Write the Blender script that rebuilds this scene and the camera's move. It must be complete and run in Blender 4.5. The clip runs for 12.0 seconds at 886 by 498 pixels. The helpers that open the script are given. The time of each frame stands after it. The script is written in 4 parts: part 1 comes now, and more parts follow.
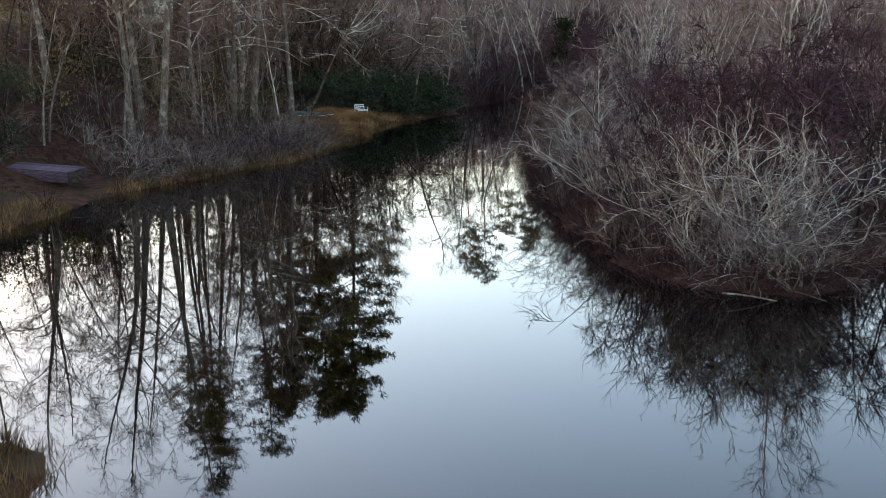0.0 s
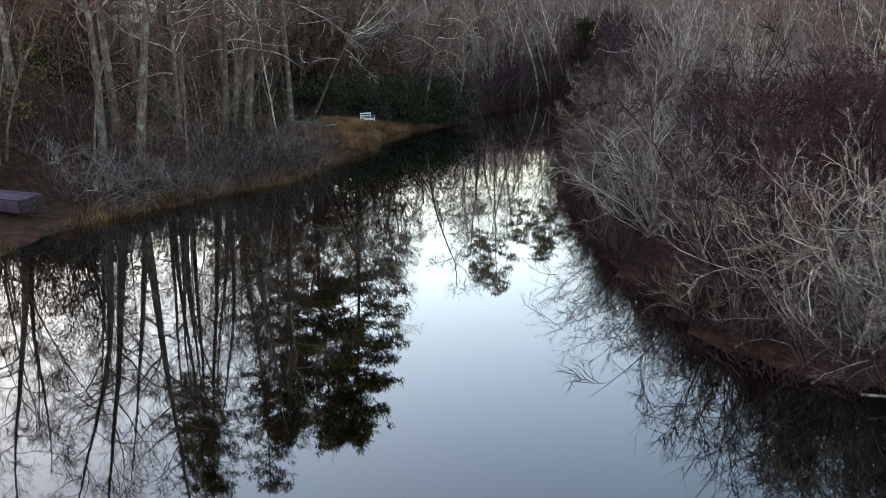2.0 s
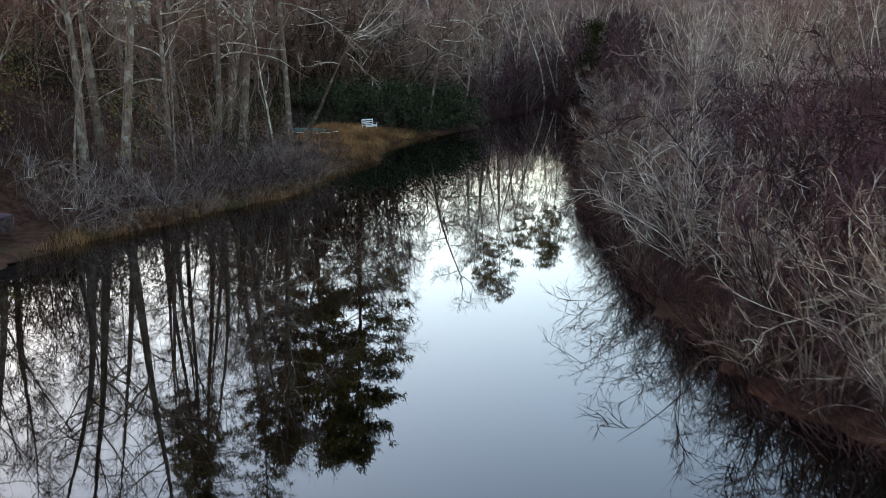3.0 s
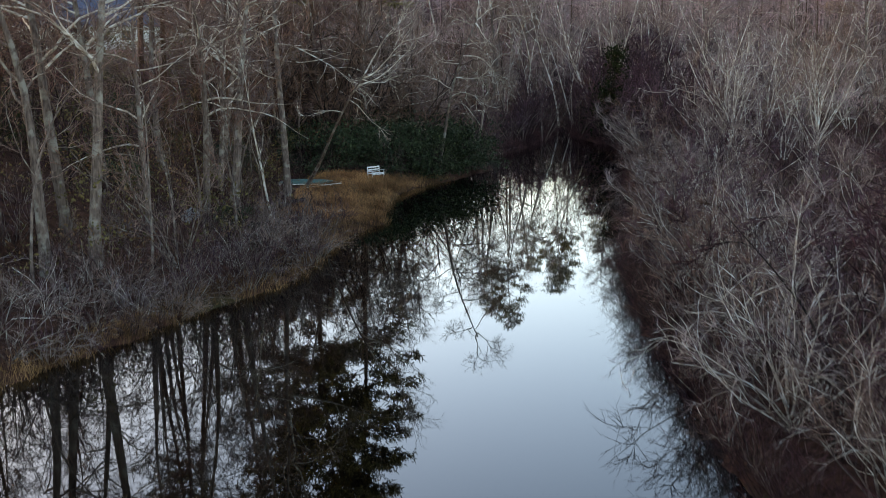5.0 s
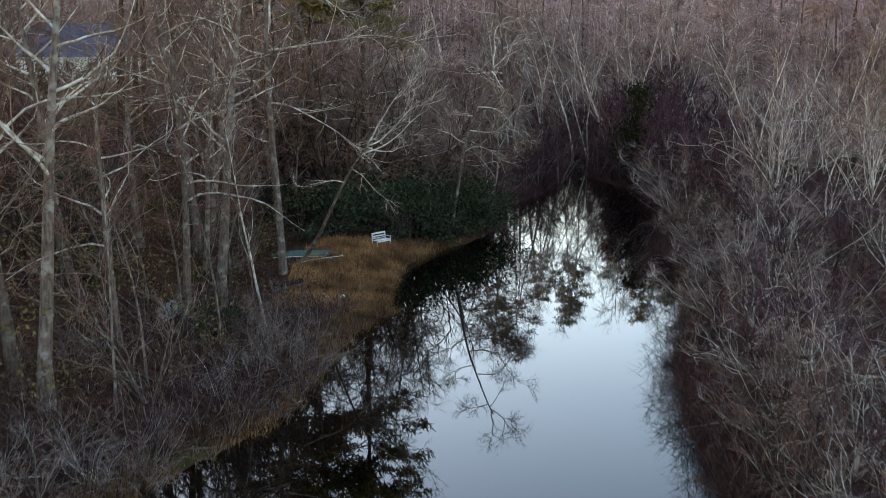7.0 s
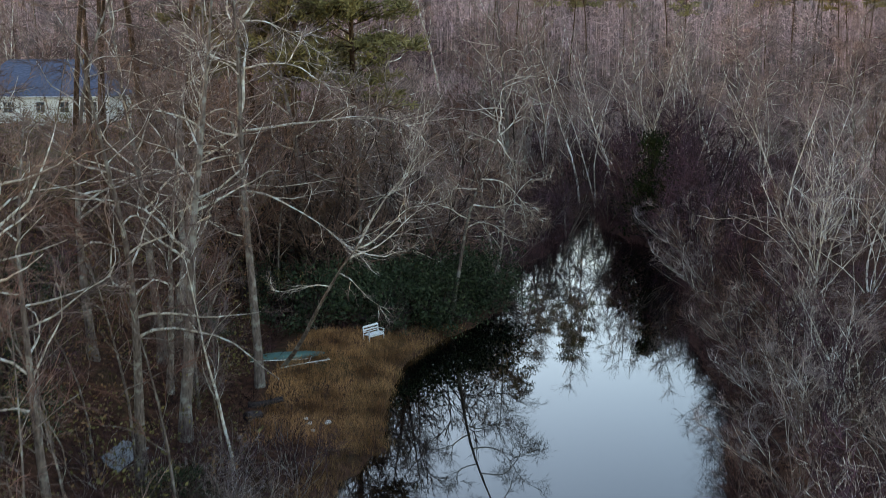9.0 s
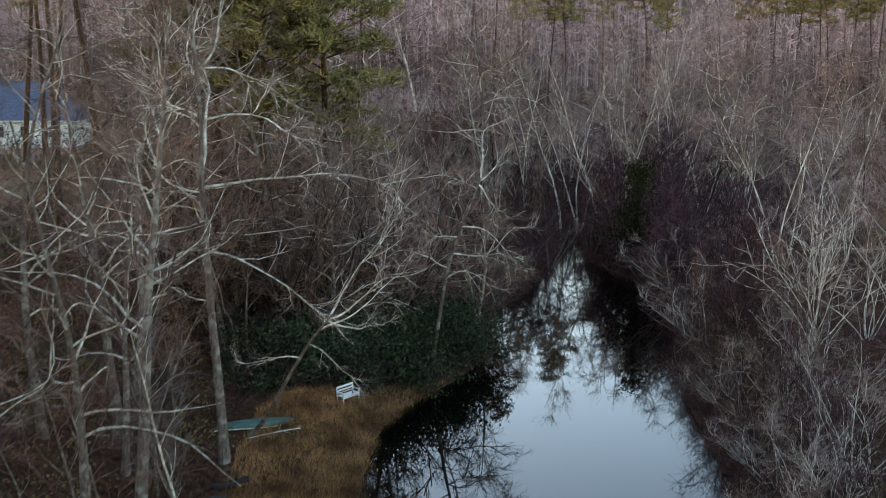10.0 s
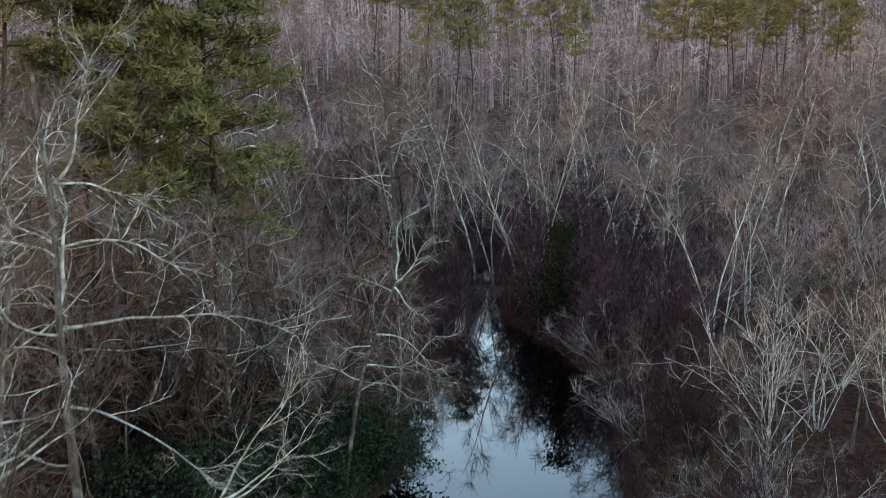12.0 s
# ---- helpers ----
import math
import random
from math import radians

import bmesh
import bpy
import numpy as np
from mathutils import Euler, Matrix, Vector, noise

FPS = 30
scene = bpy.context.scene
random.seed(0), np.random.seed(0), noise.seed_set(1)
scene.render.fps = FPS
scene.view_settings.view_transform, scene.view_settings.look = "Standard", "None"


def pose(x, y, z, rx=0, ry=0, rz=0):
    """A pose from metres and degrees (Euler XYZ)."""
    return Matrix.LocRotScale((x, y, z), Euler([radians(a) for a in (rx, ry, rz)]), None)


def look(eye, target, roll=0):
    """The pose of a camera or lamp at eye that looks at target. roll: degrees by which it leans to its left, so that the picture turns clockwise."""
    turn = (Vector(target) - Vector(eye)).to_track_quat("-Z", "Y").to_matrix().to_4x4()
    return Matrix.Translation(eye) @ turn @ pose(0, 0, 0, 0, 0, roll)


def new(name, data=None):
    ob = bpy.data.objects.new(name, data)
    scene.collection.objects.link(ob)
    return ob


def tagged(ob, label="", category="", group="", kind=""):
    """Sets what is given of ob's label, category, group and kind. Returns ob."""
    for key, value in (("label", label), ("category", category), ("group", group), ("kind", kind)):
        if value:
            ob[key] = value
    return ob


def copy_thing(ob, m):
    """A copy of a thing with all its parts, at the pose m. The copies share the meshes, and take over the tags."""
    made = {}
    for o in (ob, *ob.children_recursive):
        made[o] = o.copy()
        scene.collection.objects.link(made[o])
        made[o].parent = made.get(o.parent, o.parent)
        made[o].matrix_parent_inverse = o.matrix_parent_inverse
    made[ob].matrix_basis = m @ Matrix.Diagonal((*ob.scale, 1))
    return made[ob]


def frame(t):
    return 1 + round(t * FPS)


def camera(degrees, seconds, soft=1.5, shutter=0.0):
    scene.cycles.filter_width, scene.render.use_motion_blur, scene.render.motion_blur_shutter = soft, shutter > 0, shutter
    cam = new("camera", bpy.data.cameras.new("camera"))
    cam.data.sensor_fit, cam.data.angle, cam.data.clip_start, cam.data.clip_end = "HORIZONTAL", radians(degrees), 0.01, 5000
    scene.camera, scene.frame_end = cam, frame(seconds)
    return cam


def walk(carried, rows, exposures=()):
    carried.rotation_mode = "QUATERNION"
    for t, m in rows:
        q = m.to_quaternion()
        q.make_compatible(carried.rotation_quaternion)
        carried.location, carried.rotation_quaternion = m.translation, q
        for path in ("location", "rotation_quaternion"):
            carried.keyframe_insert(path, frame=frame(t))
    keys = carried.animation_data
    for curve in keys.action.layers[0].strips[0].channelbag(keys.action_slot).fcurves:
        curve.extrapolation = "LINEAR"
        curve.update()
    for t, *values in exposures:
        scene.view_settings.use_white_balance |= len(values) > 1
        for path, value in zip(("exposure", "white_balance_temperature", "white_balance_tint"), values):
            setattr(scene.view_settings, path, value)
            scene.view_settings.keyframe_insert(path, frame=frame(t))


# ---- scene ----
cam = camera(45.7, 12.0, soft=0.85, shutter=0.5)
METRES, EYE, TILT, LEAN, TURN = 60.0, 8.35, -11.3, 0.0, 0.0
ROWS = [
    (0.0, 0.0, 0.0, 0.0, 0.0, 0.0, -0.0),
    (0.5, -0.0022, 0.0374, 0.008, 0.3, 0.02, -0.1),
    (1.0, -0.0047, 0.0754, 0.0161, 0.32, 0.04, -0.15),
    (1.5, -0.0083, 0.1133, 0.0242, 0.3, 0.05, -0.16),
    (2.0, -0.0119, 0.152, 0.0325, 0.32, 0.06, -0.16),
    (2.5, -0.0159, 0.1904, 0.0406, 0.33, 0.07, -0.2),
    (3.0, -0.0198, 0.228, 0.0512, 0.35, 0.08, -0.19),
    (5.0, -0.0367, 0.3669, 0.128, 0.47, 0.22, 0.11),
    (5.5, -0.0412, 0.4024, 0.1493, 0.49, 0.28, 0.12),
    (6.0, -0.0456, 0.4382, 0.1706, 0.5, 0.35, 0.12),
    (6.5, -0.0497, 0.4738, 0.1923, 0.51, 0.4, 0.1),
    (8.5, -0.058, 0.6206, 0.2878, 0.4, 0.5, 0.27),
    (9.0, -0.0591, 0.6553, 0.3156, 0.25, 0.48, 0.26),
    (9.5, -0.0596, 0.6888, 0.3432, -0.04, 0.48, 0.3),
    (10.0, -0.061, 0.724, 0.3709, -1.02, 0.47, 0.48),
    (10.5, -0.0616, 0.7568, 0.3956, -2.41, 0.49, 0.81),
    (11.0, -0.0624, 0.7921, 0.4219, -3.94, 0.48, 1.17),
    (11.5, -0.0629, 0.8273, 0.4477, -5.2, 0.47, 1.52),
    (12.0, -0.0633, 0.8627, 0.4729, -6.28, 0.45, 1.82),
]

walk(cam, [(t, pose(0, 0, EYE, TILT, LEAN, TURN) @ pose(METRES * x, METRES * y, METRES * z, 90 + pitch, roll, yaw)) for t, x, y, z, yaw, pitch, roll in ROWS],
     exposures=[(0.0, 3.92, 8900, 25), (6.5, 3.98, 8950, 26), (9.5, 4.06, 9000, 23), (12.0, 4.12, 8400, 17)])

# ---- world and light: a clear winter dusk, bright low sky ahead ----
SUN_EL, SUN_AZ = radians(5), radians(-50)      # azimuth from +y, clockwise
world = bpy.data.worlds.new("dusk_sky")
scene.world = world
world.use_nodes = True
wt = world.node_tree
sky = wt.nodes.new("ShaderNodeTexSky")
sky.sky_type, sky.sun_disc = "NISHITA", False
sky.sun_elevation, sky.sun_rotation = SUN_EL, SUN_AZ
sky.air_density, sky.dust_density, sky.ozone_density = 1.0, 1.0, 2.5
bg = wt.nodes["Background"]
bg.inputs["Strength"].default_value = 0.15
wt.links.new(sky.outputs[0], bg.inputs["Color"])
sun = new("sun", bpy.data.lights.new("sun", "SUN"))
sun.data.energy, sun.data.angle, sun.data.color = 0.7, radians(12), (1.0, 0.92, 0.84)
sun.matrix_world = look((0, 0, 60), (-60 * math.sin(SUN_AZ) * math.cos(SUN_EL), -60 * math.cos(SUN_AZ) * math.cos(SUN_EL), 60 - 60 * math.sin(SUN_EL)))


# ---- materials ----
def material(name, low, high, scale=4.0, rough=0.85, bump=0.3, stretch=(1, 1, 1), spot=None, spot_scale=1.2, spot_at=0.6, vary=0.25, island=False, coords="Object", gloss=0.03):
    """Two colours in coarse and fine noise, with spots of a third, relief, and a shade of its own for each object."""
    m = bpy.data.materials.new(name)
    m.use_nodes = True
    t = m.node_tree
    n, l = t.nodes, t.links
    bsdf = n["Principled BSDF"]
    bsdf.inputs["Roughness"].default_value = rough
    bsdf.inputs["Specular IOR Level"].default_value = gloss
    tc = n.new("ShaderNodeTexCoord")
    mp = n.new("ShaderNodeMapping")
    mp.inputs["Scale"].default_value = stretch
    l.new(tc.outputs[coords], mp.inputs[0])
    fine = n.new("ShaderNodeTexNoise")
    fine.inputs["Scale"].default_value, fine.inputs["Detail"].default_value = scale, 6
    l.new(mp.outputs[0], fine.inputs["Vector"])
    ramp = n.new("ShaderNodeValToRGB")
    ramp.color_ramp.elements[0].position, ramp.color_ramp.elements[1].position = 0.32, 0.68
    ramp.color_ramp.elements[0].color, ramp.color_ramp.elements[1].color = (*low, 1), (*high, 1)
    l.new(fine.outputs["Fac"], ramp.inputs[0])
    out = ramp.outputs[0]
    if spot:
        coarse = n.new("ShaderNodeTexNoise")
        coarse.inputs["Scale"].default_value, coarse.inputs["Detail"].default_value = spot_scale, 5
        l.new(tc.outputs[coords], coarse.inputs["Vector"])
        edge = n.new("ShaderNodeMapRange")
        edge.inputs["From Min"].default_value, edge.inputs["From Max"].default_value = spot_at - 0.06, spot_at + 0.06
        l.new(coarse.outputs["Fac"], edge.inputs["Value"])
        mix = n.new("ShaderNodeMix")
        mix.data_type = "RGBA"
        mix.inputs["B"].default_value = (*spot, 1)
        for s in mix.inputs:
            if s.name == "B" and s.type == "RGBA":
                s.default_value = (*spot, 1)
            if s.name == "A" and s.type == "RGBA":
                l.new(out, s)
        l.new(edge.outputs[0], mix.inputs[0])
        out = [o for o in mix.outputs if o.type == "RGBA"][0]
    if vary:
        info = n.new("ShaderNodeNewGeometry" if island else "ShaderNodeObjectInfo")
        span = n.new("ShaderNodeMapRange")
        span.inputs["To Min"].default_value, span.inputs["To Max"].default_value = 1 - vary, 1 + vary
        l.new(info.outputs["Random Per Island" if island else "Random"], span.inputs["Value"])
        hsv = n.new("ShaderNodeHueSaturation")
        l.new(span.outputs[0], hsv.inputs["Value"])
        l.new(out, hsv.inputs["Color"])
        out = hsv.outputs[0]
    if island:              # each plant leans warm or cool, dark or pale, as a whole
        whole = n.new("ShaderNodeObjectInfo")
        tint = n.new("ShaderNodeValToRGB")
        tint.color_ramp.elements[0].color, tint.color_ramp.elements[1].color = (0.58, 0.56, 0.62, 1), (1.5, 1.48, 1.5, 1)
        for at, c in ((0.35, (1.05, 0.92, 0.84, 1)), (0.65, (0.9, 0.9, 0.96, 1))):
            tint.color_ramp.elements.new(at).color = c
        l.new(whole.outputs["Random"], tint.inputs[0])
        times = n.new("ShaderNodeVectorMath")
        times.operation = "MULTIPLY"
        l.new(out, times.inputs[0])
        l.new(tint.outputs[0], times.inputs[1])
        out = times.outputs[0]
    l.new(out, bsdf.inputs["Base Color"])
    if bump:
        b = n.new("ShaderNodeBump")
        b.inputs["Strength"].default_value, b.inputs["Distance"].default_value = bump, 0.03
        l.new(fine.outputs["Fac"], b.inputs["Height"])
        l.new(b.outputs[0], bsdf.inputs["Normal"])
    return m


BARK_GREY = material("grey_bark", (0.03777, 0.026, 0.02162), (0.1197, 0.08668, 0.06999), 9, stretch=(1, 1, 0.25), spot=(0.15, 0.135, 0.112), spot_scale=1.6, spot_at=0.57)
BARK_PALE = material("pale_bark", (0.1202, 0.09537, 0.07612), (0.3778, 0.3125, 0.2494), 7, stretch=(1, 1, 0.3), spot=(0.4, 0.39, 0.345), spot_scale=2.2, spot_at=0.56)
BARK_DARK = material("dark_bark", (0.009158, 0.00591, 0.00524), (0.03091, 0.02069, 0.01778), 9, stretch=(1, 1, 0.25), vary=0.3)
BARK_PINE = material("pine_bark", (0.0186, 0.0104, 0.00671), (0.0608, 0.0325, 0.019), 6, stretch=(1, 1, 0.3), bump=0.6)
TWIG_GREY = material("grey_twigs", (0.04165, 0.0257, 0.01937), (0.1554, 0.09952, 0.07388), 0.8, bump=0, vary=0.55, island=True)
TWIG_PALE = material("pale_twigs", (0.0634, 0.04659, 0.04019), (0.1811, 0.1351, 0.1163), 0.8, bump=0, vary=0.5, island=True)
TWIG_SILVER = material("silver_grey_twigs", (0.06424, 0.04711, 0.04498), (0.1842, 0.1385, 0.1301), 0.8, bump=0, vary=0.5, island=True)
TWIG_BROWN = material("brown_twigs", (0.0286, 0.0135, 0.009975), (0.0962, 0.049, 0.03675), 0.8, bump=0, vary=0.55, island=True)
TWIG_PURPLE = material("purple_brown_twigs", (0.01099, 0.004988, 0.006201), (0.05871, 0.03, 0.03458), 0.8, bump=0, vary=0.6, island=True)
NEEDLES = material("pine_needles", (0.058, 0.0495, 0.0205), (0.165, 0.136, 0.052), 0.7, rough=0.7, bump=0, vary=0.35, island=True)
LEAVES_DARK = material("evergreen_leaves", (0.0065, 0.0115, 0.006), (0.03, 0.042, 0.0215), 0.9, rough=0.5, bump=0, vary=0.4, island=True)
LEAVES_OLIVE = material("olive_leaves", (0.03328, 0.027, 0.01069), (0.1088, 0.08438, 0.0315), 0.25, bump=0, vary=0.5, island=True)
LEAVES_DEAD = material("withered_leaves", (0.0575, 0.03105, 0.0161), (0.1552, 0.0966, 0.05175), 0.25, bump=0, vary=0.5, island=True)
GRASS_TAN = material("dry_grass", (0.041, 0.02232, 0.0113), (0.1688, 0.1033, 0.05083), 0.5, bump=0, vary=0.55, island=True)
UNDER = material("undergrowth_stems", (0.008398, 0.003448, 0.003475), (0.05878, 0.0266, 0.0251), 0.25, bump=0, vary=0.7, island=True)
# distance haze is painted in here: far twigs paler and pinker than near ones
HAZED_TWIG = material("haze_paled_twigs", (0.06886, 0.04296, 0.04169), (0.2679, 0.1794, 0.1668), 0.09, bump=0, vary=0.4, island=True)
CEDAR = material("cedar_foliage", (0.006, 0.0096, 0.0024), (0.021, 0.0252, 0.0072), 0.7, bump=0, vary=0.4, island=True)
RUSSET = material("russet_grass", (0.06, 0.0255, 0.0116), (0.285, 0.147, 0.06525), 0.5, bump=0, vary=0.55, island=True)
GROUND = material("leaf_litter", (0.01137, 0.00479, 0.003251), (0.05457, 0.02284, 0.0136), 2.2, bump=0.6, spot=(0.026, 0.021, 0.0085), spot_scale=0.12, spot_at=0.62, vary=0)

WATER = bpy.data.materials.new("pond_water")
WATER.use_nodes = True
wn, wl = WATER.node_tree.nodes, WATER.node_tree.links
wb = wn["Principled BSDF"]
wb.inputs["Base Color"].default_value = (0.0002, 0.0002, 0.0002, 1)
wb.inputs["Roughness"].default_value = 0.015
wb.inputs["IOR"].default_value = 1.34
wtc, wmp, wno, wbu = (wn.new("ShaderNode" + k) for k in ("TexCoord", "Mapping", "TexNoise", "Bump"))
wmp.inputs["Scale"].default_value = (1.0, 0.35, 1)
wno.inputs["Scale"].default_value, wno.inputs["Detail"].default_value = 1.1, 3
wbu.inputs["Strength"].default_value, wbu.inputs["Distance"].default_value = 0.05, 0.02
wl.new(wtc.outputs["Object"], wmp.inputs[0])
wl.new(wmp.outputs[0], wno.inputs["Vector"])
wl.new(wno.outputs["Fac"], wbu.inputs["Height"])
wl.new(wbu.outputs[0], wb.inputs["Normal"])


# ---- mesh helpers ----
def mesh_of(name, verts, faces, mat, smooth=True):
    me = bpy.data.meshes.new(name)
    me.from_pydata(np.asarray(verts, float).tolist() if len(verts) else [], [], faces if isinstance(faces, list) else faces.tolist())
    me.materials.append(mat)
    if smooth:
        me.polygons.foreach_set("use_smooth", [True] * len(me.polygons))
    me.update()
    return me


def joined(name, pieces, smooth=True):
    """One mesh of several (verts, faces, material) pieces."""
    verts, faces, mats, slot, at = [], [], [], [], 0
    for v, f, mat in pieces:
        if not len(v):
            continue
        if mat not in mats:
            mats.append(mat)
        f = [tuple(int(i) + at for i in q) for q in (f if isinstance(f, list) else f.tolist())]
        verts.append(np.asarray(v, float))
        faces += f
        slot += [mats.index(mat)] * len(f)
        at += len(v)
    me = bpy.data.meshes.new(name)
    me.from_pydata(np.concatenate(verts).tolist(), [], faces)
    for mat in mats:
        me.materials.append(mat)
    me.polygons.foreach_set("material_index", slot)
    if smooth:
        me.polygons.foreach_set("use_smooth", [True] * len(faces))
    me.update()
    return me


def part(name, me, parent, label="", place=None):
    ob = new(name, me)
    ob.parent = parent
    if place is not None:
        ob.matrix_basis = place
    return tagged(ob, label) if label else ob


def thing(name, label, category, group="", kind="", place=None):
    ob = tagged(new(name), label, category, group, kind)
    if place is not None:
        ob.matrix_basis = place
    return ob


def across(d):
    """Two unit vectors across each way in d (n x 3)."""
    d = d / np.maximum(np.linalg.norm(d, axis=-1, keepdims=True), 1e-9)
    ref = np.where(np.abs(d[..., 2:3]) > 0.9, np.array([1.0, 0, 0]), np.array([0, 0, 1.0]))
    a = np.cross(d, ref)
    a /= np.maximum(np.linalg.norm(a, axis=-1, keepdims=True), 1e-9)
    return a, np.cross(d, a)


def spikes(base, way, radius):
    """Three-sided twigs: from base along way (its length is the twig's), drawn to a point."""
    base, way, radius = np.asarray(base, float), np.asarray(way, float), np.asarray(radius, float).reshape(-1, 1)
    a, b = across(way)
    ring = [base + radius * (math.cos(q) * a + math.sin(q) * b) for q in (0, 2.0944, 4.1888)]
    verts = np.stack([*ring, base + way], 1).reshape(-1, 3)
    i = np.arange(len(base))[:, None] * 4
    faces = np.concatenate([i + np.array([[0, 1, 3]]), i + np.array([[1, 2, 3]]), i + np.array([[2, 0, 3]])])
    return verts, faces


def tubes(lines, sides):
    """Tapered tubes along polylines of (points, radii)."""
    verts, faces, at = [], [], 0
    ring = np.array([[math.cos(q), math.sin(q)] for q in np.linspace(0, 2 * math.pi, sides, endpoint=False)])
    for pts, rad in lines:
        d = np.gradient(pts, axis=0)
        a, b = across(d)
        a0 = a[0]
        for k in range(1, len(a)):      # carry the ring along without a twist
            dk = d[k] / max(np.linalg.norm(d[k]), 1e-9)
            a0 = a0 - dk * a0.dot(dk)
            a0 = a0 / max(np.linalg.norm(a0), 1e-9)
            a[k], b[k] = a0, np.cross(dk, a0)
        v = pts[:, None] + rad[:, None, None] * (ring[:, 0, None] * a[:, None] + ring[:, 1, None] * b[:, None])
        verts.append(v.reshape(-1, 3))
        for k in range(len(pts) - 1):
            for s in range(sides):
                p, q = at + k * sides + s, at + k * sides + (s + 1) % sides
                faces.append((p, q, q + sides, p + sides))
        at += len(pts) * sides
    return (np.concatenate(verts) if verts else np.zeros((0, 3))), faces


def unit(v):
    return v / max(np.linalg.norm(v), 1e-9)


def stem(rng, start, way, length, r0, r1, segs, wobble, rise):
    """A crooked limb that sweeps in long bends: its points and radii."""
    pts, d, bend = [np.array(start, float)], unit(np.array(way, float)), np.zeros(3)
    for _ in range(segs):
        bend = 0.45 * bend + rng.normal(0, wobble, 3)
        d = unit(d + bend + np.array([0, 0, rise]))
        pts.append(pts[-1] + d * length / segs)
    u = np.linspace(0, 1, segs + 1)
    return np.array(pts), r1 + (r0 - r1) * (1 - u) ** 1.25


def on_line(line, f):
    pts, rad = line
    x = f * (len(pts) - 1)
    i = min(int(x), len(pts) - 2)
    return pts[i] + (pts[i + 1] - pts[i]) * (x - i), unit(pts[i + 1] - pts[i]), rad[i] + (rad[i + 1] - rad[i]) * (x - i)


def fork(rng, d, angle):
    a, b = across(d[None])
    q = rng.uniform(0, 2 * math.pi)
    return unit(math.cos(angle) * d + math.sin(angle) * (math.cos(q) * a[0] + math.sin(q) * b[0]))


def tree_thing(name, seed, label, category, mats, height, girth, stems=1, splay=0.12, first=0.35, limbs=10, angle=0.9, reach=0.42, boughs=5, sprays=5, twigs=3,
               twig=0.9, twig_r=0.012, rise=0.06, wobble=0.1, lean=(0, 0), group="", low=0):
    """A bare broadleaf: trunk or trunks, limbs, boughs and twigs, built at the origin."""
    rng = np.random.default_rng(seed)
    trunks, limb_lines, bough_lines, tb, tw, tr = [], [], [], [], [], []
    for s in range(stems):
        q = rng.uniform(0, 6.28)
        way = np.array([lean[0] + splay * math.cos(q) * (stems > 1), lean[1] + splay * math.sin(q) * (stems > 1), 1.0])
        h = height * rng.uniform(0.75, 1.0) if s else height
        start = np.array([0.25 * girth * stems * math.cos(q), 0.25 * girth * stems * math.sin(q), -0.35]) if stems > 1 else np.array([0, 0, -0.35])
        t = stem(rng, start, way, h, girth, girth * 0.14, 12 if girth > 0.1 else 7, wobble * (0.22 if girth > 0.15 else 0.45), 0.03)
        t[1][0] *= 1.35
        trunks.append(t)
        for k in range(max(2, int(limbs / stems))):
            f = first + (1 - first) * ((k + rng.uniform(0, 0.9)) / max(2, int(limbs / stems))) * 0.97
            p, d, r = on_line(t, min(f, 0.98))
            taper = 1.15 - 0.75 * (f - first) / (1 - first)
            L = height * reach * taper * rng.uniform(0.55, 1.1)
            line = stem(rng, p, fork(rng, d, angle * rng.uniform(0.65, 1.2)), L, min(r * 0.45, girth * 0.27), max(girth * 0.03, twig_r), 8 if girth > 0.15 else 4, wobble * 1.1, rise)
            limb_lines.append(line)
            for _ in range(boughs):
                p2, d2, r2 = on_line(line, rng.uniform(0.2, 1.0))
                l2 = stem(rng, p2, fork(rng, d2, rng.uniform(0.4, 1.0)), L * rng.uniform(0.25, 0.55), max(r2 * 0.55, twig_r * 1.2), twig_r, 3 if girth > 0.15 else 2, wobble * 1.8, rise)
                bough_lines.append(l2)
                for _ in range(sprays):
                    p3, d3, _r = on_line(l2, rng.uniform(0.1, 1.0))
                    d4 = fork(rng, d3, rng.uniform(0.3, 0.9))
                    d4 = unit(d4 + np.array([0, 0, rise * 1.5]))
                    L3 = twig * rng.uniform(0.6, 1.3)
                    tb.append(p3), tw.append(d4 * L3), tr.append(twig_r)
                    for _ in range(twigs):
                        g = rng.uniform(0.15, 0.85)
                        d5 = unit(fork(rng, d4, rng.uniform(0.3, 0.8)) + np.array([0, 0, rise]))
                        tb.append(p3 + d4 * L3 * g), tw.append(d5 * L3 * rng.uniform(0.4, 0.8)), tr.append(twig_r * 0.75)
    root = thing(name, label, category, group)
    for t in trunks:
        v, f = tubes([t], 8 if girth > 0.12 else 5)
        part("trunk", mesh_of("trunk", v, f, mats[0]), root)
    crown = part("crown", joined("crown", [(*tubes(limb_lines, 5 if girth > 0.2 else 4), mats[1]), (*tubes(bough_lines, 3), mats[2]), (*spikes(tb, tw, tr), mats[2])]), root)
    tagged(crown, kind="stuff")
    return root


